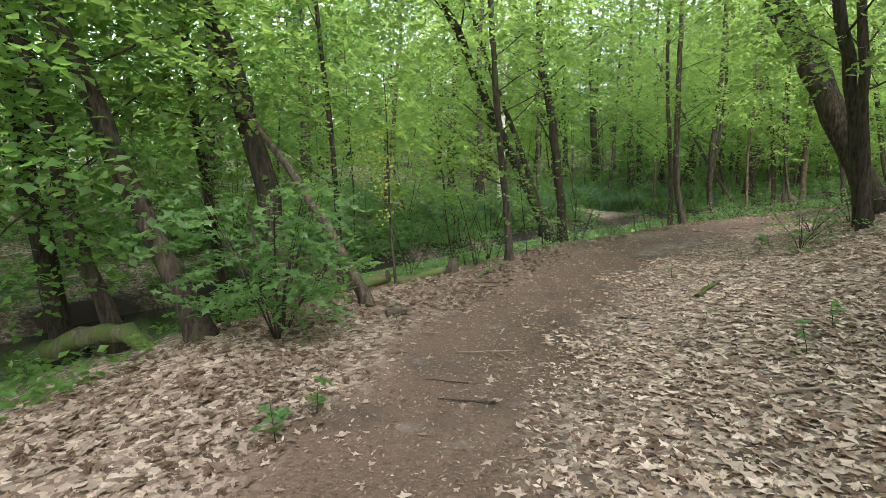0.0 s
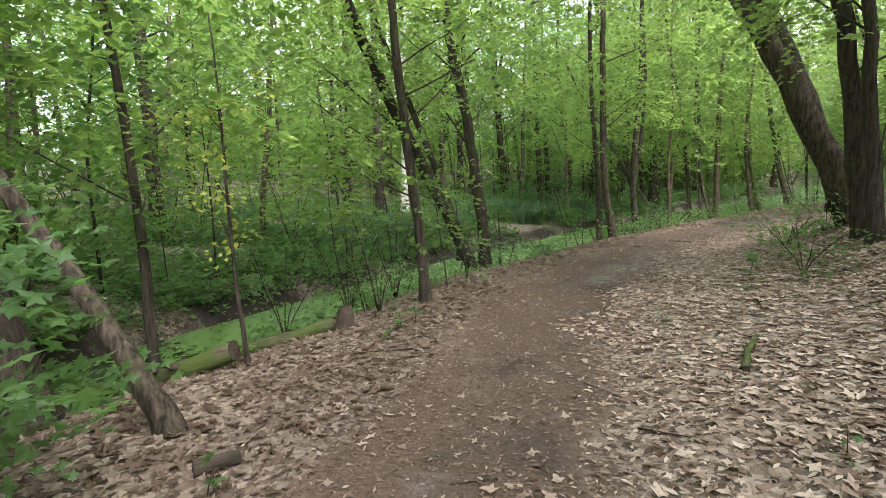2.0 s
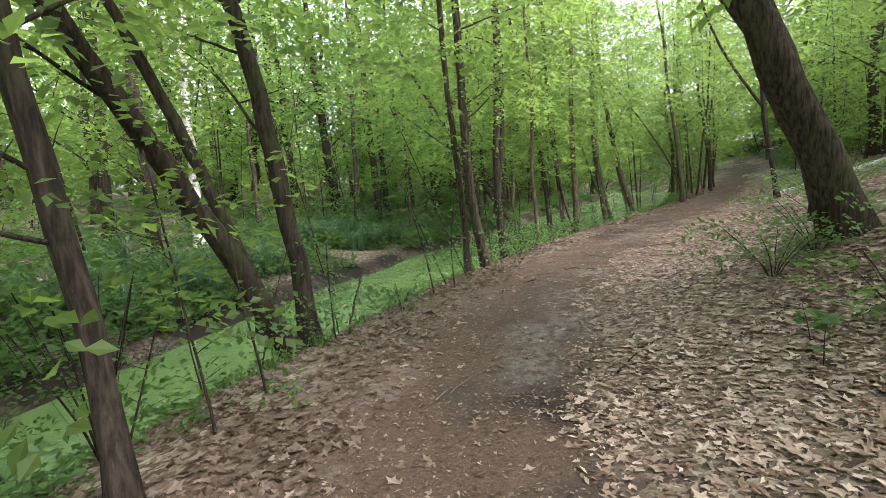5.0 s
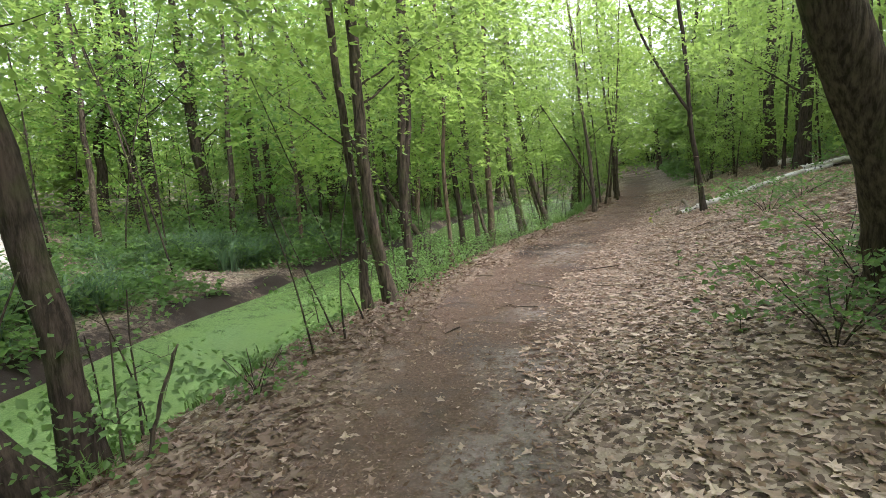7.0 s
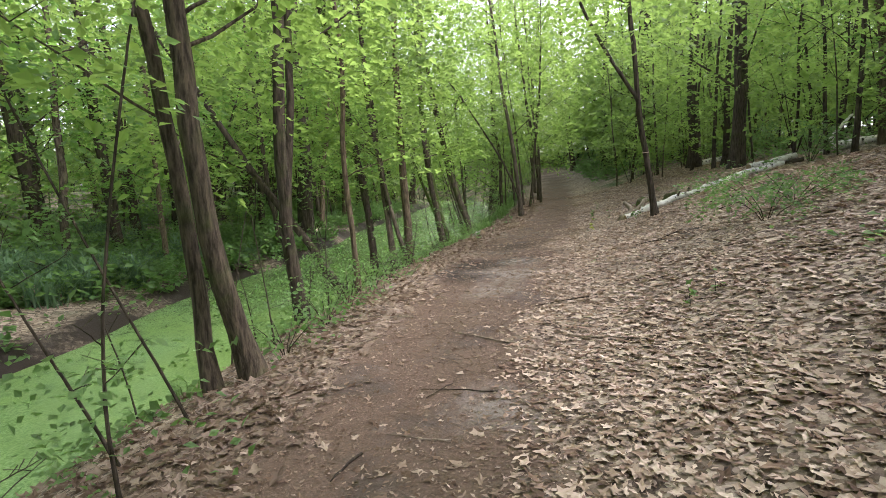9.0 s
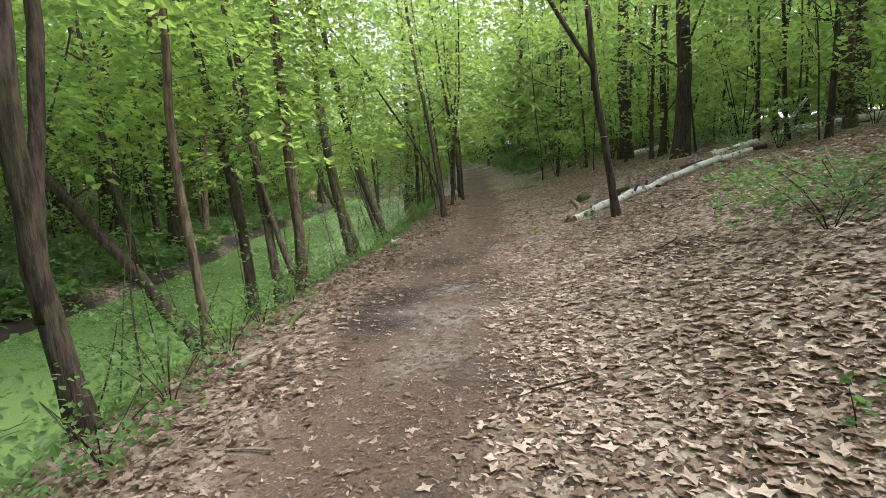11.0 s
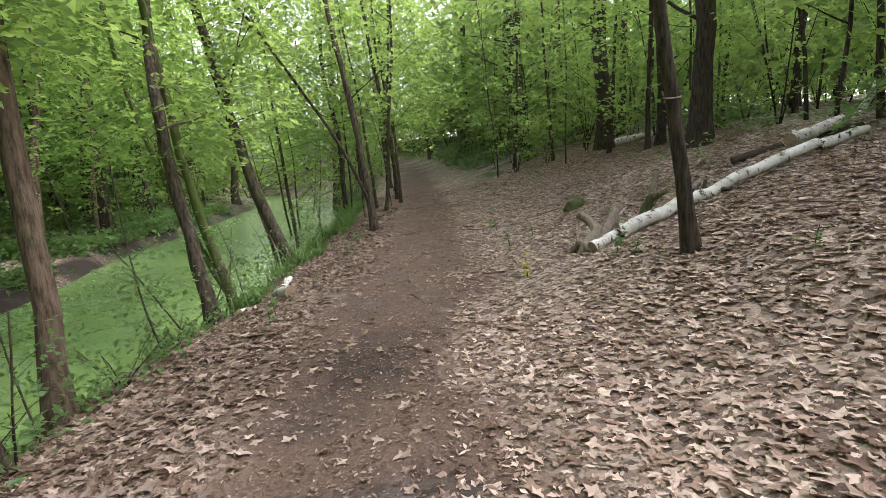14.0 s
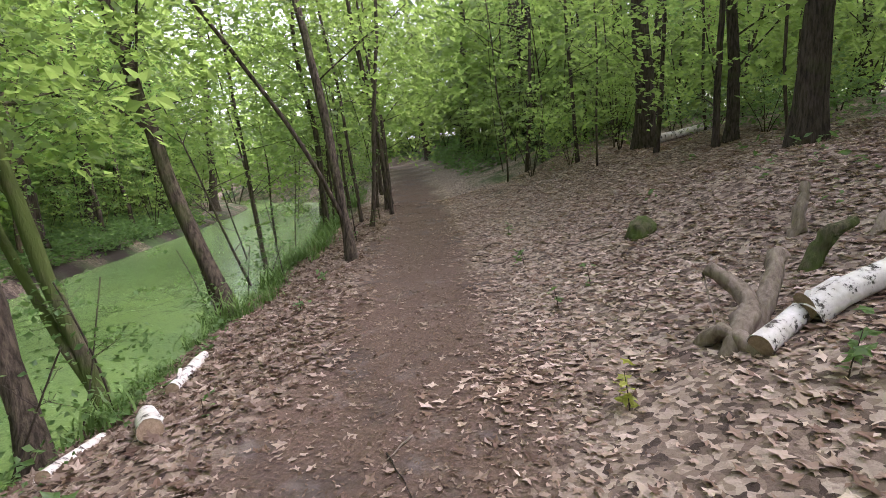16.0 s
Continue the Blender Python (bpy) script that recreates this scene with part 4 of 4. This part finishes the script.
# ---- undergrowth ----
def herbs(name, label, where, size, tall, material, group_size=7):
    """Low plants of a few leaves each, as one mesh."""
    n = len(where)
    p = np.repeat(where, group_size, 0)
    k = len(p)
    p = p + np.stack([RNG.normal(0, 0.07, k), RNG.normal(0, 0.07, k), RNG.uniform(0.03, 1, k) * np.repeat(RNG.uniform(0.3, 1, n) * tall, group_size)], -1)
    v, f = scatter(LEAF_SHAPE, p, turns(k, 0.4), RNG.uniform(*size, k))
    return tagged(new(name, np_mesh(name, v, f, material)), label, "undergrowth", kind="stuff")


def bank_places(count, lo, hi, d0, d1):
    """Places on the far bank, between two distances behind the water's edge."""
    al = RNG.uniform(lo, hi, count)
    d = np.interp(al, ALONG, CURVE[:, 4]) + d0 + (d1 - d0) * RNG.beta(1, 1.4, count)
    x, y = np.interp(al, ALONG, CURVE[:, 0]), np.interp(al, ALONG, CURVE[:, 1])
    tx, ty = np.interp(al, ALONG, TANGENT[:, 0]), np.interp(al, ALONG, TANGENT[:, 1])
    x, y = x - d * ty, y + d * tx
    keep = waves(x, y, 0.9, 51) > -0.55
    return np.stack([x[keep], y[keep], height(x[keep], y[keep])], -1)


herbs("undergrowth", "dense low green herbs along the far bank", bank_places(14500, 22, 66, 0.22, 8.5), (0.08, 0.19), 0.65, LEAF_HERB)
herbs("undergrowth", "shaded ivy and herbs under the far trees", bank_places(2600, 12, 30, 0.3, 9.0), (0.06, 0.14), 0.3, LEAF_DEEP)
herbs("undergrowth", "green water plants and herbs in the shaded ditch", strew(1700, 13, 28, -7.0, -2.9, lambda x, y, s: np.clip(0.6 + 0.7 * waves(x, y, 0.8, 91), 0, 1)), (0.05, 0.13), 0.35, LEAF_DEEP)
herbs("undergrowth", "small herbs at the water's edge", strew(900, 24, 60, -3.2, -2.2, lambda x, y, s: 0.5 + 0.5 * waves(x, y, 0.6, 61)), (0.04, 0.1), 0.25, LEAF_HERB, 6)
herbs("undergrowth", "scattered seedlings on the upper slope", strew(520, 22, 60, 3.2, 9.0, lambda x, y, s: np.clip(0.35 + 0.7 * waves(x, y, 1.2, 71), 0, 1)), (0.05, 0.13), 0.3, LEAF_HERB, 6)


def blades(count, tall, spread_, lean=0.35):
    """A tuft of bent grass blades round the origin."""
    yaw, h = RNG.uniform(0, 6.28, count), tall * RNG.uniform(0.5, 1.1, count)
    bx, by = RNG.normal(0, spread_, count), RNG.normal(0, spread_, count)
    out = lean * h * RNG.uniform(0.4, 1.6, count)
    w = 0.006 + 0.004 * RNG.uniform(0, 1, count)
    dx, dy = np.cos(yaw), np.sin(yaw)
    rows = []
    for t, wide in ((-0.05, 1.0), (0.5, 0.9), (0.85, 0.6), (1.0, 0.1)):
        cx, cy, cz = bx + dx * out * t * abs(t) * 1.4, by + dy * out * t * abs(t) * 1.4, h * t * (1 - 0.25 * t * t)
        rows.append(np.stack([cx - dy * w * wide, cy + dx * w * wide, cz], -1))
        rows.append(np.stack([cx + dy * w * wide, cy - dx * w * wide, cz], -1))
    v = np.stack(rows, 1).reshape(-1, 3)
    base = np.array([[0, 1, 3, 2], [2, 3, 5, 4], [4, 5, 7, 6]])
    return v, (base[None] + (np.arange(count) * 8)[:, None, None]).reshape(-1, 4)


def tufts(name, label, places, material, variants, sizes, group):
    meshes = [np_mesh("blades", *v, material) for v in variants]
    for k, (x, y) in enumerate(places):
        ob = tagged(new(name, meshes[k % len(meshes)]), label, "grass", group)
        size = RNG.uniform(*sizes)
        ob.matrix_basis = pose(x, y, ground_at(x, y) - 0.02, 0, 0, RNG.uniform(0, 360)) @ Matrix.Scale(size, 4)


tufts("sedge_tuft", "blue-green sedge tuft on the far bank", bank_places(110, 27, 40, 0.6, 5.5)[:84, :2], SEDGE, [blades(90, 0.75, 0.1, 0.5) for _ in range(3)], (0.8, 1.4), "sedge on the far bank")
tufts("grass_tuft", "tall green grass at the water's edge", strew(70, 44, 60, -3.1, -2.0, lambda x, y, s: 1 + 0 * x)[:, :2], GRASS, [blades(60, 0.55, 0.12, 0.4) for _ in range(3)], (0.5, 1.1), "grass along the bank")
tufts("grass_tuft", "short grass on the bank", strew(34, 26, 44, -3.0, -2.4, lambda x, y, s: 1 + 0 * x)[:, :2], GRASS, [blades(40, 0.3, 0.1, 0.5) for _ in range(2)], (0.6, 1.2), "grass along the bank")


for x, y in ((31, 9), (33, 11.5), (35, 6.5), (29, 5.5), (37, 13), (39, 9.5), (33.5, 8.5), (27, 3)):
    c = copy_thing(brakes[1], pose(x, y, ground_at(x, y) - 0.05, 0, 0, 40 * x))
herbs("undergrowth", "green herbs beyond the bend of the path", strew(2500, 58, 90, 2.0, 12.0, lambda x, y, s: 1 + 0 * x), (0.12, 0.26), 0.7, LEAF_HERB)


# ---- plants close to the path ----
LOBED_SPRAYS = []
for _ in range(3):
    n = 12
    s = np.linspace(0.25, 1, n)
    side = np.where(np.arange(n) % 2 == 0, 1.0, -1.0)
    at = np.stack([s * 0.7, side * 0.16 * RNG.uniform(0.4, 1.2, n), -0.2 * s * s + RNG.normal(0, 0.03, n)], -1)
    LOBED_SPRAYS.append(scatter(lobed(9, -0.12), at, turns(n, 0.3, side * RNG.uniform(0.2, 1.0, n)), 0.15 * RNG.uniform(0.7, 1.2, n)))

shrub("maple_bush", -1.72, 5.05, 1.45, 1.0, 90, LEAF_HERB, "dense young maple bush with fresh green lobed leaves", 9, LOBED_SPRAYS, size=0.72)
shrub("maple_bush", -1.75, 5.35, 0.8, 1.0, 34, LEAF_HERB, "low maple bush beside the leaf litter", 7, LOBED_SPRAYS, size=0.7)
for x, y, tall_, wide_ in ((0.2, 10.9, 1.3, 0.9), (-0.7, 10.3, 1.1, 0.9), (1.0, 11.6, 1.4, 0.9), (0.6, 9.9, 0.7, 0.6), (10.2, 17.1, 0.5, 0.7), (11.1, 17.7, 0.45, 0.7), (12.3, 18.5, 0.5, 0.7), (8.6, 16.2, 0.4, 0.6), (9.3, 16.6, 0.45, 0.6), (13.9, 19.3, 0.4, 0.6), (14.9, 19.9, 0.35, 0.5), (7.7, 15.7, 0.35, 0.5), (4.4, 13.4, 0.35, 0.5)):
    shrub("shrub", x, y, tall_, wide_, 40, LEAF_HERB, "low leafy shoots on the edge of the bank", 6, SPRAYS_SMALL, "shoots on the bank", 1.0)
shrub("shrub", 7.07, 9.96, 0.5, 0.9, 34, LEAF_HERB, "twiggy low shrub under the leaning trunks", 7, size=0.5)
shrub("shrub", 7.75, 9.9, 0.5, 1.0, 36, LEAF_HERB, "low green shrub under the leaning trunks", 7, size=0.5)
shrub("shrub", 8.9, 10.3, 0.45, 1.0, 34, LEAF_HERB, "leafy shrub on the slope", 7, size=0.5)
shrub("shrub", 12.66, 12.2, 0.5, 1.2, 54, LEAF_HERB, "low green bramble patch on the slope", 6, size=0.5)
shrub("shrub", 13.6, 12.0, 0.4, 1.2, 48, LEAF_HERB, "low green bramble patch on the slope", 6, size=0.5)
shrub("shrub", 19.5, 12.4, 0.9, 1.1, 40, LEAF_HERB, "fresh green young shrub behind the birch log", 6, LOBED_SPRAYS)
shrub("shrub", 5.7, 8.3, 0.5, 0.9, 20, LEAF_DEEP, "low twiggy shrub on the slope", 6, size=0.6)


def seedling(x, y, tall, leaf, label):
    thing = root("seedling", (x, y, ground_at(x, y)), label, "plant", "seedlings in the litter")
    q = limb_points(np.zeros(3), RNG.uniform(0, 6), 4.0, tall * 0.22, 4)
    q[0, 2] = -0.04
    part("stem", np_mesh("stem", *tube(q, np.linspace(0.004, 0.002, 4), 4), BARK_DARK, True), thing)
    n = RNG.integers(6, 11)
    s = RNG.uniform(0.35, 1, n)
    c = q[0] + (q[-1] - q[0]) * s[:, None]
    v, f = scatter(lobed(9, -0.1), c + RNG.normal(0, 0.035, (n, 3)), turns(n, 0.35), tall * RNG.uniform(0.28, 0.5, n))
    part("leaves", np_mesh("leaves", v, f, leaf), thing)


for x, y, tall in ((3.4, 7.74, 0.22), (0.75, 8.64, 0.3), (0.95, 8.9, 0.25), (0.55, 8.35, 0.2), (5.27, 8.67, 0.35), (5.6, 8.9, 0.3), (9.86, 12.35, 0.2), (10.1, 12.2, 0.18), (-0.95, 3.4, 0.25),
                   (-1.1, 3.0, 0.3), (2.5, 3.6, 0.25), (2.9, 3.9, 0.2), (2.45, 4.9, 0.15), (16.83, 15.5, 0.26), (16.6, 15.3, 0.2), (15.2, 18.7, 0.25), (14.9, 18.5, 0.18), (18.6, 17.2, 0.22), (19.2, 17.0, 0.2),
                   (12.4, 14.4, 0.12), (14.3, 13.2, 0.2), (15.7, 14.0, 0.18), (-0.6, 5.6, 0.2), (7.2, 10.6, 0.2), (4.6, 8.0, 0.2), (20.4, 18.0, 0.25), (22.4, 18.8, 0.25), (16.2, 19.0, 0.14), (19.6, 20.6, 0.2), (18.4, 20.0, 0.2)):
    seedling(x, y, tall, LEAF_HERB, "small green maple seedling in dry leaves")
seedling(16.8, 16.45, 0.24, LEAF_PALE, "small yellow-green maple seedling in dry leaves")


# ---- dead wood ----
def log(name, p0, p1, r, bark, label, cut=CUT, bend=0.03, sink=0.25, lift=0.0, group=""):
    """A felled stem lying on the ground: bark and two cut faces."""
    (x0, y0), (x1, y1) = p0, p1
    a, b = Vector((x0, y0, ground_at(x0, y0) + r * (1 - sink) + lift)), Vector((x1, y1, ground_at(x1, y1) + r * (1 - sink) + lift))
    thing = root(name, a, label, "log", group)
    thing.matrix_basis = Matrix.Translation(a) @ (b - a).to_track_quat("Z", "Y").to_matrix().to_4x4()
    n = max(5, int((b - a).length / 0.18))
    z = np.linspace(0, (b - a).length, n)
    wob = np.cumsum(RNG.normal(0, bend * r * 2, (n, 2)), axis=0)
    wob -= np.linspace(0, 1, n)[:, None] * wob[-1]
    pts = np.concatenate([wob, z[:, None]], 1)
    rad = r * (1 - 0.25 * np.linspace(0, 1, n)) * (1 + RNG.normal(0, 0.05, n))
    part("bark", np_mesh("bark", *tube(pts, rad, 14, 0.03, False), bark, True), thing)
    for z0, rr in ((0.004, rad[0]), (z[-1] - 0.004, rad[-1])):
        k = np.linspace(0, 2 * np.pi, 14, endpoint=False)
        v = np.concatenate([np.stack([rr * 1.01 * np.cos(k), rr * 1.01 * np.sin(k), np.full(14, z0)], -1), [[0, 0, z0 + (0.01 if z0 > 0.1 else -0.01)]]])
        part("cut_face", np_mesh("cut_face", v, [[i, (i + 1) % 14, 14] for i in range(14)], cut), thing)
    for k in range(int((b - a).length / 0.5)):
        zz, yaw = RNG.uniform(0.1, 0.95) * z[-1], RNG.uniform(0, 6.28)
        d = np.array([math.cos(yaw), math.sin(yaw), 0.5]) * r
        if (thing.matrix_basis.to_3x3() @ Vector(d)).z > -0.2 * r:
            c = np.array([np.interp(zz, z, pts[:, 0]), np.interp(zz, z, pts[:, 1]), zz])
            reach = RNG.uniform(1.15, 2.2)
            part("branch_stub", np_mesh("branch_stub", *tube([c + 0.5 * d, c + 0.9 * d, c + reach * d], (0.42 * r, 0.32 * r, 0.22 * r), 8, 0.08), bark if RNG.uniform() < 0.5 else ROT, True), thing, "short broken branch stub")
    return thing


birches = dict(group="birch logs")
log("birch_log", (17.22, 15.8), (17.9, 15.3), 0.07, BIRCH, "short white birch log half in the litter", **birches)
log("birch_log", (17.5, 15.55), (18.85, 13.4), 0.082, BIRCH, "long white birch log with black scars", lift=0.06, bend=0.1, **birches)
log("birch_log", (18.86, 13.42), (19.1, 12.85), 0.065, BIRCH, "thin white birch log lying up the slope", lift=0.05, bend=0.12, **birches)
log("birch_log", (19.3, 13.6), (20.5, 12.8), 0.09, BIRCH, "pale birch log across the slope", lift=0.1, bend=0.1, **birches)
log("birch_log", (21.2, 12.2), (23.0, 10.0), 0.1, BIRCH, "pale fallen birch on the upper slope", lift=0.1, **birches)
log("birch_log", (27.6, 16.8), (28.5, 15.5), 0.11, BIRCH, "white birch log at the edge of the wood", **birches)
log("dark_log", (19.9, 14.2), (20.3, 12.6), 0.07, ROT, "dark rotten log behind the birch log", ROT)
log("birch_log", (15.9, 19.1), (16.3, 19.7), 0.075, BIRCH, "short cut birch log with moss by the bank", **birches)
log("birch_log", (15.55, 19.6), (16.2, 20.1), 0.045, BIRCH, "slim white birch log by the bank", **birches)
log("birch_log", (16.7, 19.95), (17.5, 20.5), 0.06, BIRCH, "birch log lying along the bank", **birches)
log("mossy_log", (0.0, 9.45), (-1.8, 9.35), 0.085, BARK_MOSS, "mossy rotten log sliding into the ditch", ROT, 0.1)
log("mossy_log", (-0.9, 8.0), (-2.9, 8.7), 0.1, BARK_MOSS, "dark mossy log lying across the ditch", ROT, 0.1, lift=0.1)
log("fallen_branch", (9.75, 16.35), (10.75, 16.85), 0.045, DEADWOOD, "grey barkless branch lying along the bank", DEADWOOD, 0.25)
log("fallen_branch", (10.7, 16.83), (12.0, 17.75), 0.035, BARK_MOSS, "mossy branch along the edge of the bank", DEADWOOD, 0.3)
log("wood_block", (-0.72, 5.85), (-0.5, 5.95), 0.05, ROT, "dark broken piece of wood", ROT)
log("mossy_bark", (3.0, 6.15), (3.5, 6.6), 0.03, BARK_MOSS, "mossy strip of bark in the litter", ROT, 0.2)


def snag(name, x, y, pts, r0, r1, material, label):
    """A crooked broken piece of wood standing in the litter."""
    thing = root(name, (x, y, ground_at(x, y)), label, "dead wood")
    p = np.array(pts, float)
    t, tt = np.linspace(0, 1, len(p)), np.linspace(0, 1, 12)
    q = np.stack([np.interp(tt, t, p[:, k]) for k in range(3)], -1) + RNG.normal(0, 0.008, (12, 3))
    part("wood", np_mesh("wood", *tube(q, np.linspace(r0, r1, 12) * (1 + RNG.normal(0, 0.1, 12)), 9, 0.1), material, True), thing)
    return thing


snag("dead_root", 17.3, 15.95, ((0, 0, -0.08), (0.08, -0.06, 0.1), (0.22, -0.12, 0.16), (0.36, -0.14, 0.26), (0.46, -0.04, 0.33), (0.5, 0.1, 0.42)), 0.085, 0.05, DEADWOOD, "grey S-curved dead root among the leaves")
snag("dead_root", 17.25, 15.9, ((0.3, 0.2, -0.08), (0.2, 0.08, 0.1), (0.02, -0.06, 0.06), (-0.06, -0.16, -0.08)), 0.06, 0.035, DEADWOOD, "grey dead root spur among the leaves")
snag("broken_stem", 17.55, 15.8, ((0, 0, -0.06), (0.15, -0.08, 0.14), (0.38, -0.16, 0.34), (0.5, -0.2, 0.46)), 0.065, 0.055, DEADWOOD, "grey broken stem leaning in the litter")
snag("mossy_root", 18.45, 15.35, ((0, 0, -0.08), (0.05, -0.05, 0.14), (0.02, -0.14, 0.3), (0.12, -0.3, 0.34)), 0.07, 0.04, BARK_MOSS, "mossy crooked root behind the birch log")
snag("broken_stem", 19.3, 15.3, ((0, 0, -0.1), (0.05, -0.05, 0.2), (0.12, -0.1, 0.45)), 0.07, 0.04, DEADWOOD, "short grey broken stem")
snag("broken_stem", 18.75, 14.9, ((0, 0, -0.1), (0.1, -0.1, 0.15), (0.35, -0.25, 0.2)), 0.06, 0.04, DEADWOOD, "grey broken branch beside the birch log")
snag("broken_stem", 21.6, 12.4, ((0, 0, -0.1), (0.1, -0.3, 0.5), (0.3, -0.6, 0.95)), 0.06, 0.03, BIRCH, "pale broken birch branch pointing up")
snag("stump", 0.12, 9.3, ((0, 0, -0.2), (0, 0.02, 0.1), (0.05, 0.05, 0.28)), 0.16, 0.07, ROT, "black rotten stump with moss by the ditch")
snag("mossy_root", -3.6, 5.6, ((-0.9, 0.1, 0.0), (-0.4, 0.1, 0.2), (0.1, 0, 0.25), (0.5, -0.2, 0.0)), 0.12, 0.1, BARK_MOSS, "thick moss-covered root at the ditch")
snag("bare_branch", 3.46, 13.04, ((0, 0, -0.1), (0.12, 0.05, 0.3), (0.3, 0.12, 0.75)), 0.02, 0.008, BARK_DARK, "bare dead branch sticking up from the bank")


def hummock(name, x, y, wide, tall, material, label):
    thing = root(name, (x, y, ground_at(x, y)), label, "stump")
    bm = bmesh.new()
    bmesh.ops.create_icosphere(bm, subdivisions=3, radius=1)
    for v in bm.verts:
        k = 1 + 0.25 * noise.noise(v.co * 2.2) + 0.1 * noise.noise(v.co * 6)
        v.co = Vector((v.co.x * wide * k, v.co.y * wide * 0.7 * k, v.co.z * tall * k))
    me = bpy.data.meshes.new("moss")
    bm.to_mesh(me)
    bm.free()
    me.materials.append(material)
    me.polygons.foreach_set("use_smooth", np.full(len(me.polygons), True))
    part("moss", me, thing)


hummock("mossy_stump", 20.7, 16.6, 0.26, 0.2, BARK_MOSS, "low mossy stump in the leaf litter")


def stick(x, y, length, yaw, r):
    h = Vector((math.cos(yaw), math.sin(yaw), 0)) * length / 2
    z = max(ground_at(x, y), 0.5 * (ground_at(x - h.x, y - h.y) + ground_at(x + h.x, y + h.y)))
    n = 6
    s = np.linspace(-0.5, 0.5, n)
    p = np.stack([s * length, np.cumsum(RNG.normal(0, 0.02 * length, n)), np.full(n, r)], -1)
    ob = new("stick", np_mesh("stick", *tube(p, np.linspace(r, 0.4 * r, n), 6, 0.05), DEADWOOD if RNG.uniform() < 0.5 else BARK_DARK, True))
    dz = ground_at(x + h.x, y + h.y) - ground_at(x - h.x, y - h.y)
    ob.matrix_basis = pose(x, y, z + 0.004, 0, -math.degrees(math.atan2(dz, length)), math.degrees(yaw))
    tagged(ob, "thin dry stick lying on the ground", "stick", "sticks on the ground")


for x, y, _ in strew(70, 17, 46, -2.2, 4.5, lambda x, y, s: 1 + 0 * x):
    stick(x, y, RNG.uniform(0.2, 0.7), RNG.uniform(0, 6.28), RNG.uniform(0.004, 0.011))
stick(6.0, 11.15, 0.9, 0.2, 0.012)
for k in range(9):
    a = RNG.uniform(0, 6.28)
    v, f = scatter(SHARD, np.zeros((1, 3)), turns(1, 0.2), [0.09])
    x, y = 14.62 + RNG.normal(0, 0.14), 17.42 + RNG.normal(0, 0.1)
    ob = new("wood_chip", np_mesh("wood_chip", np.concatenate([v, v - [0, 0, 0.012]]), np.array([[0, 2, 1], [0, 3, 2], [4, 5, 6], [4, 6, 7]]), CUT))
    ob.matrix_basis = pose(x, y, ground_at(x, y) + 0.016, 0, 0, math.degrees(a))
    tagged(ob, "pale fresh wood chip on dark mud", "wood chip", "wood chips on the path")
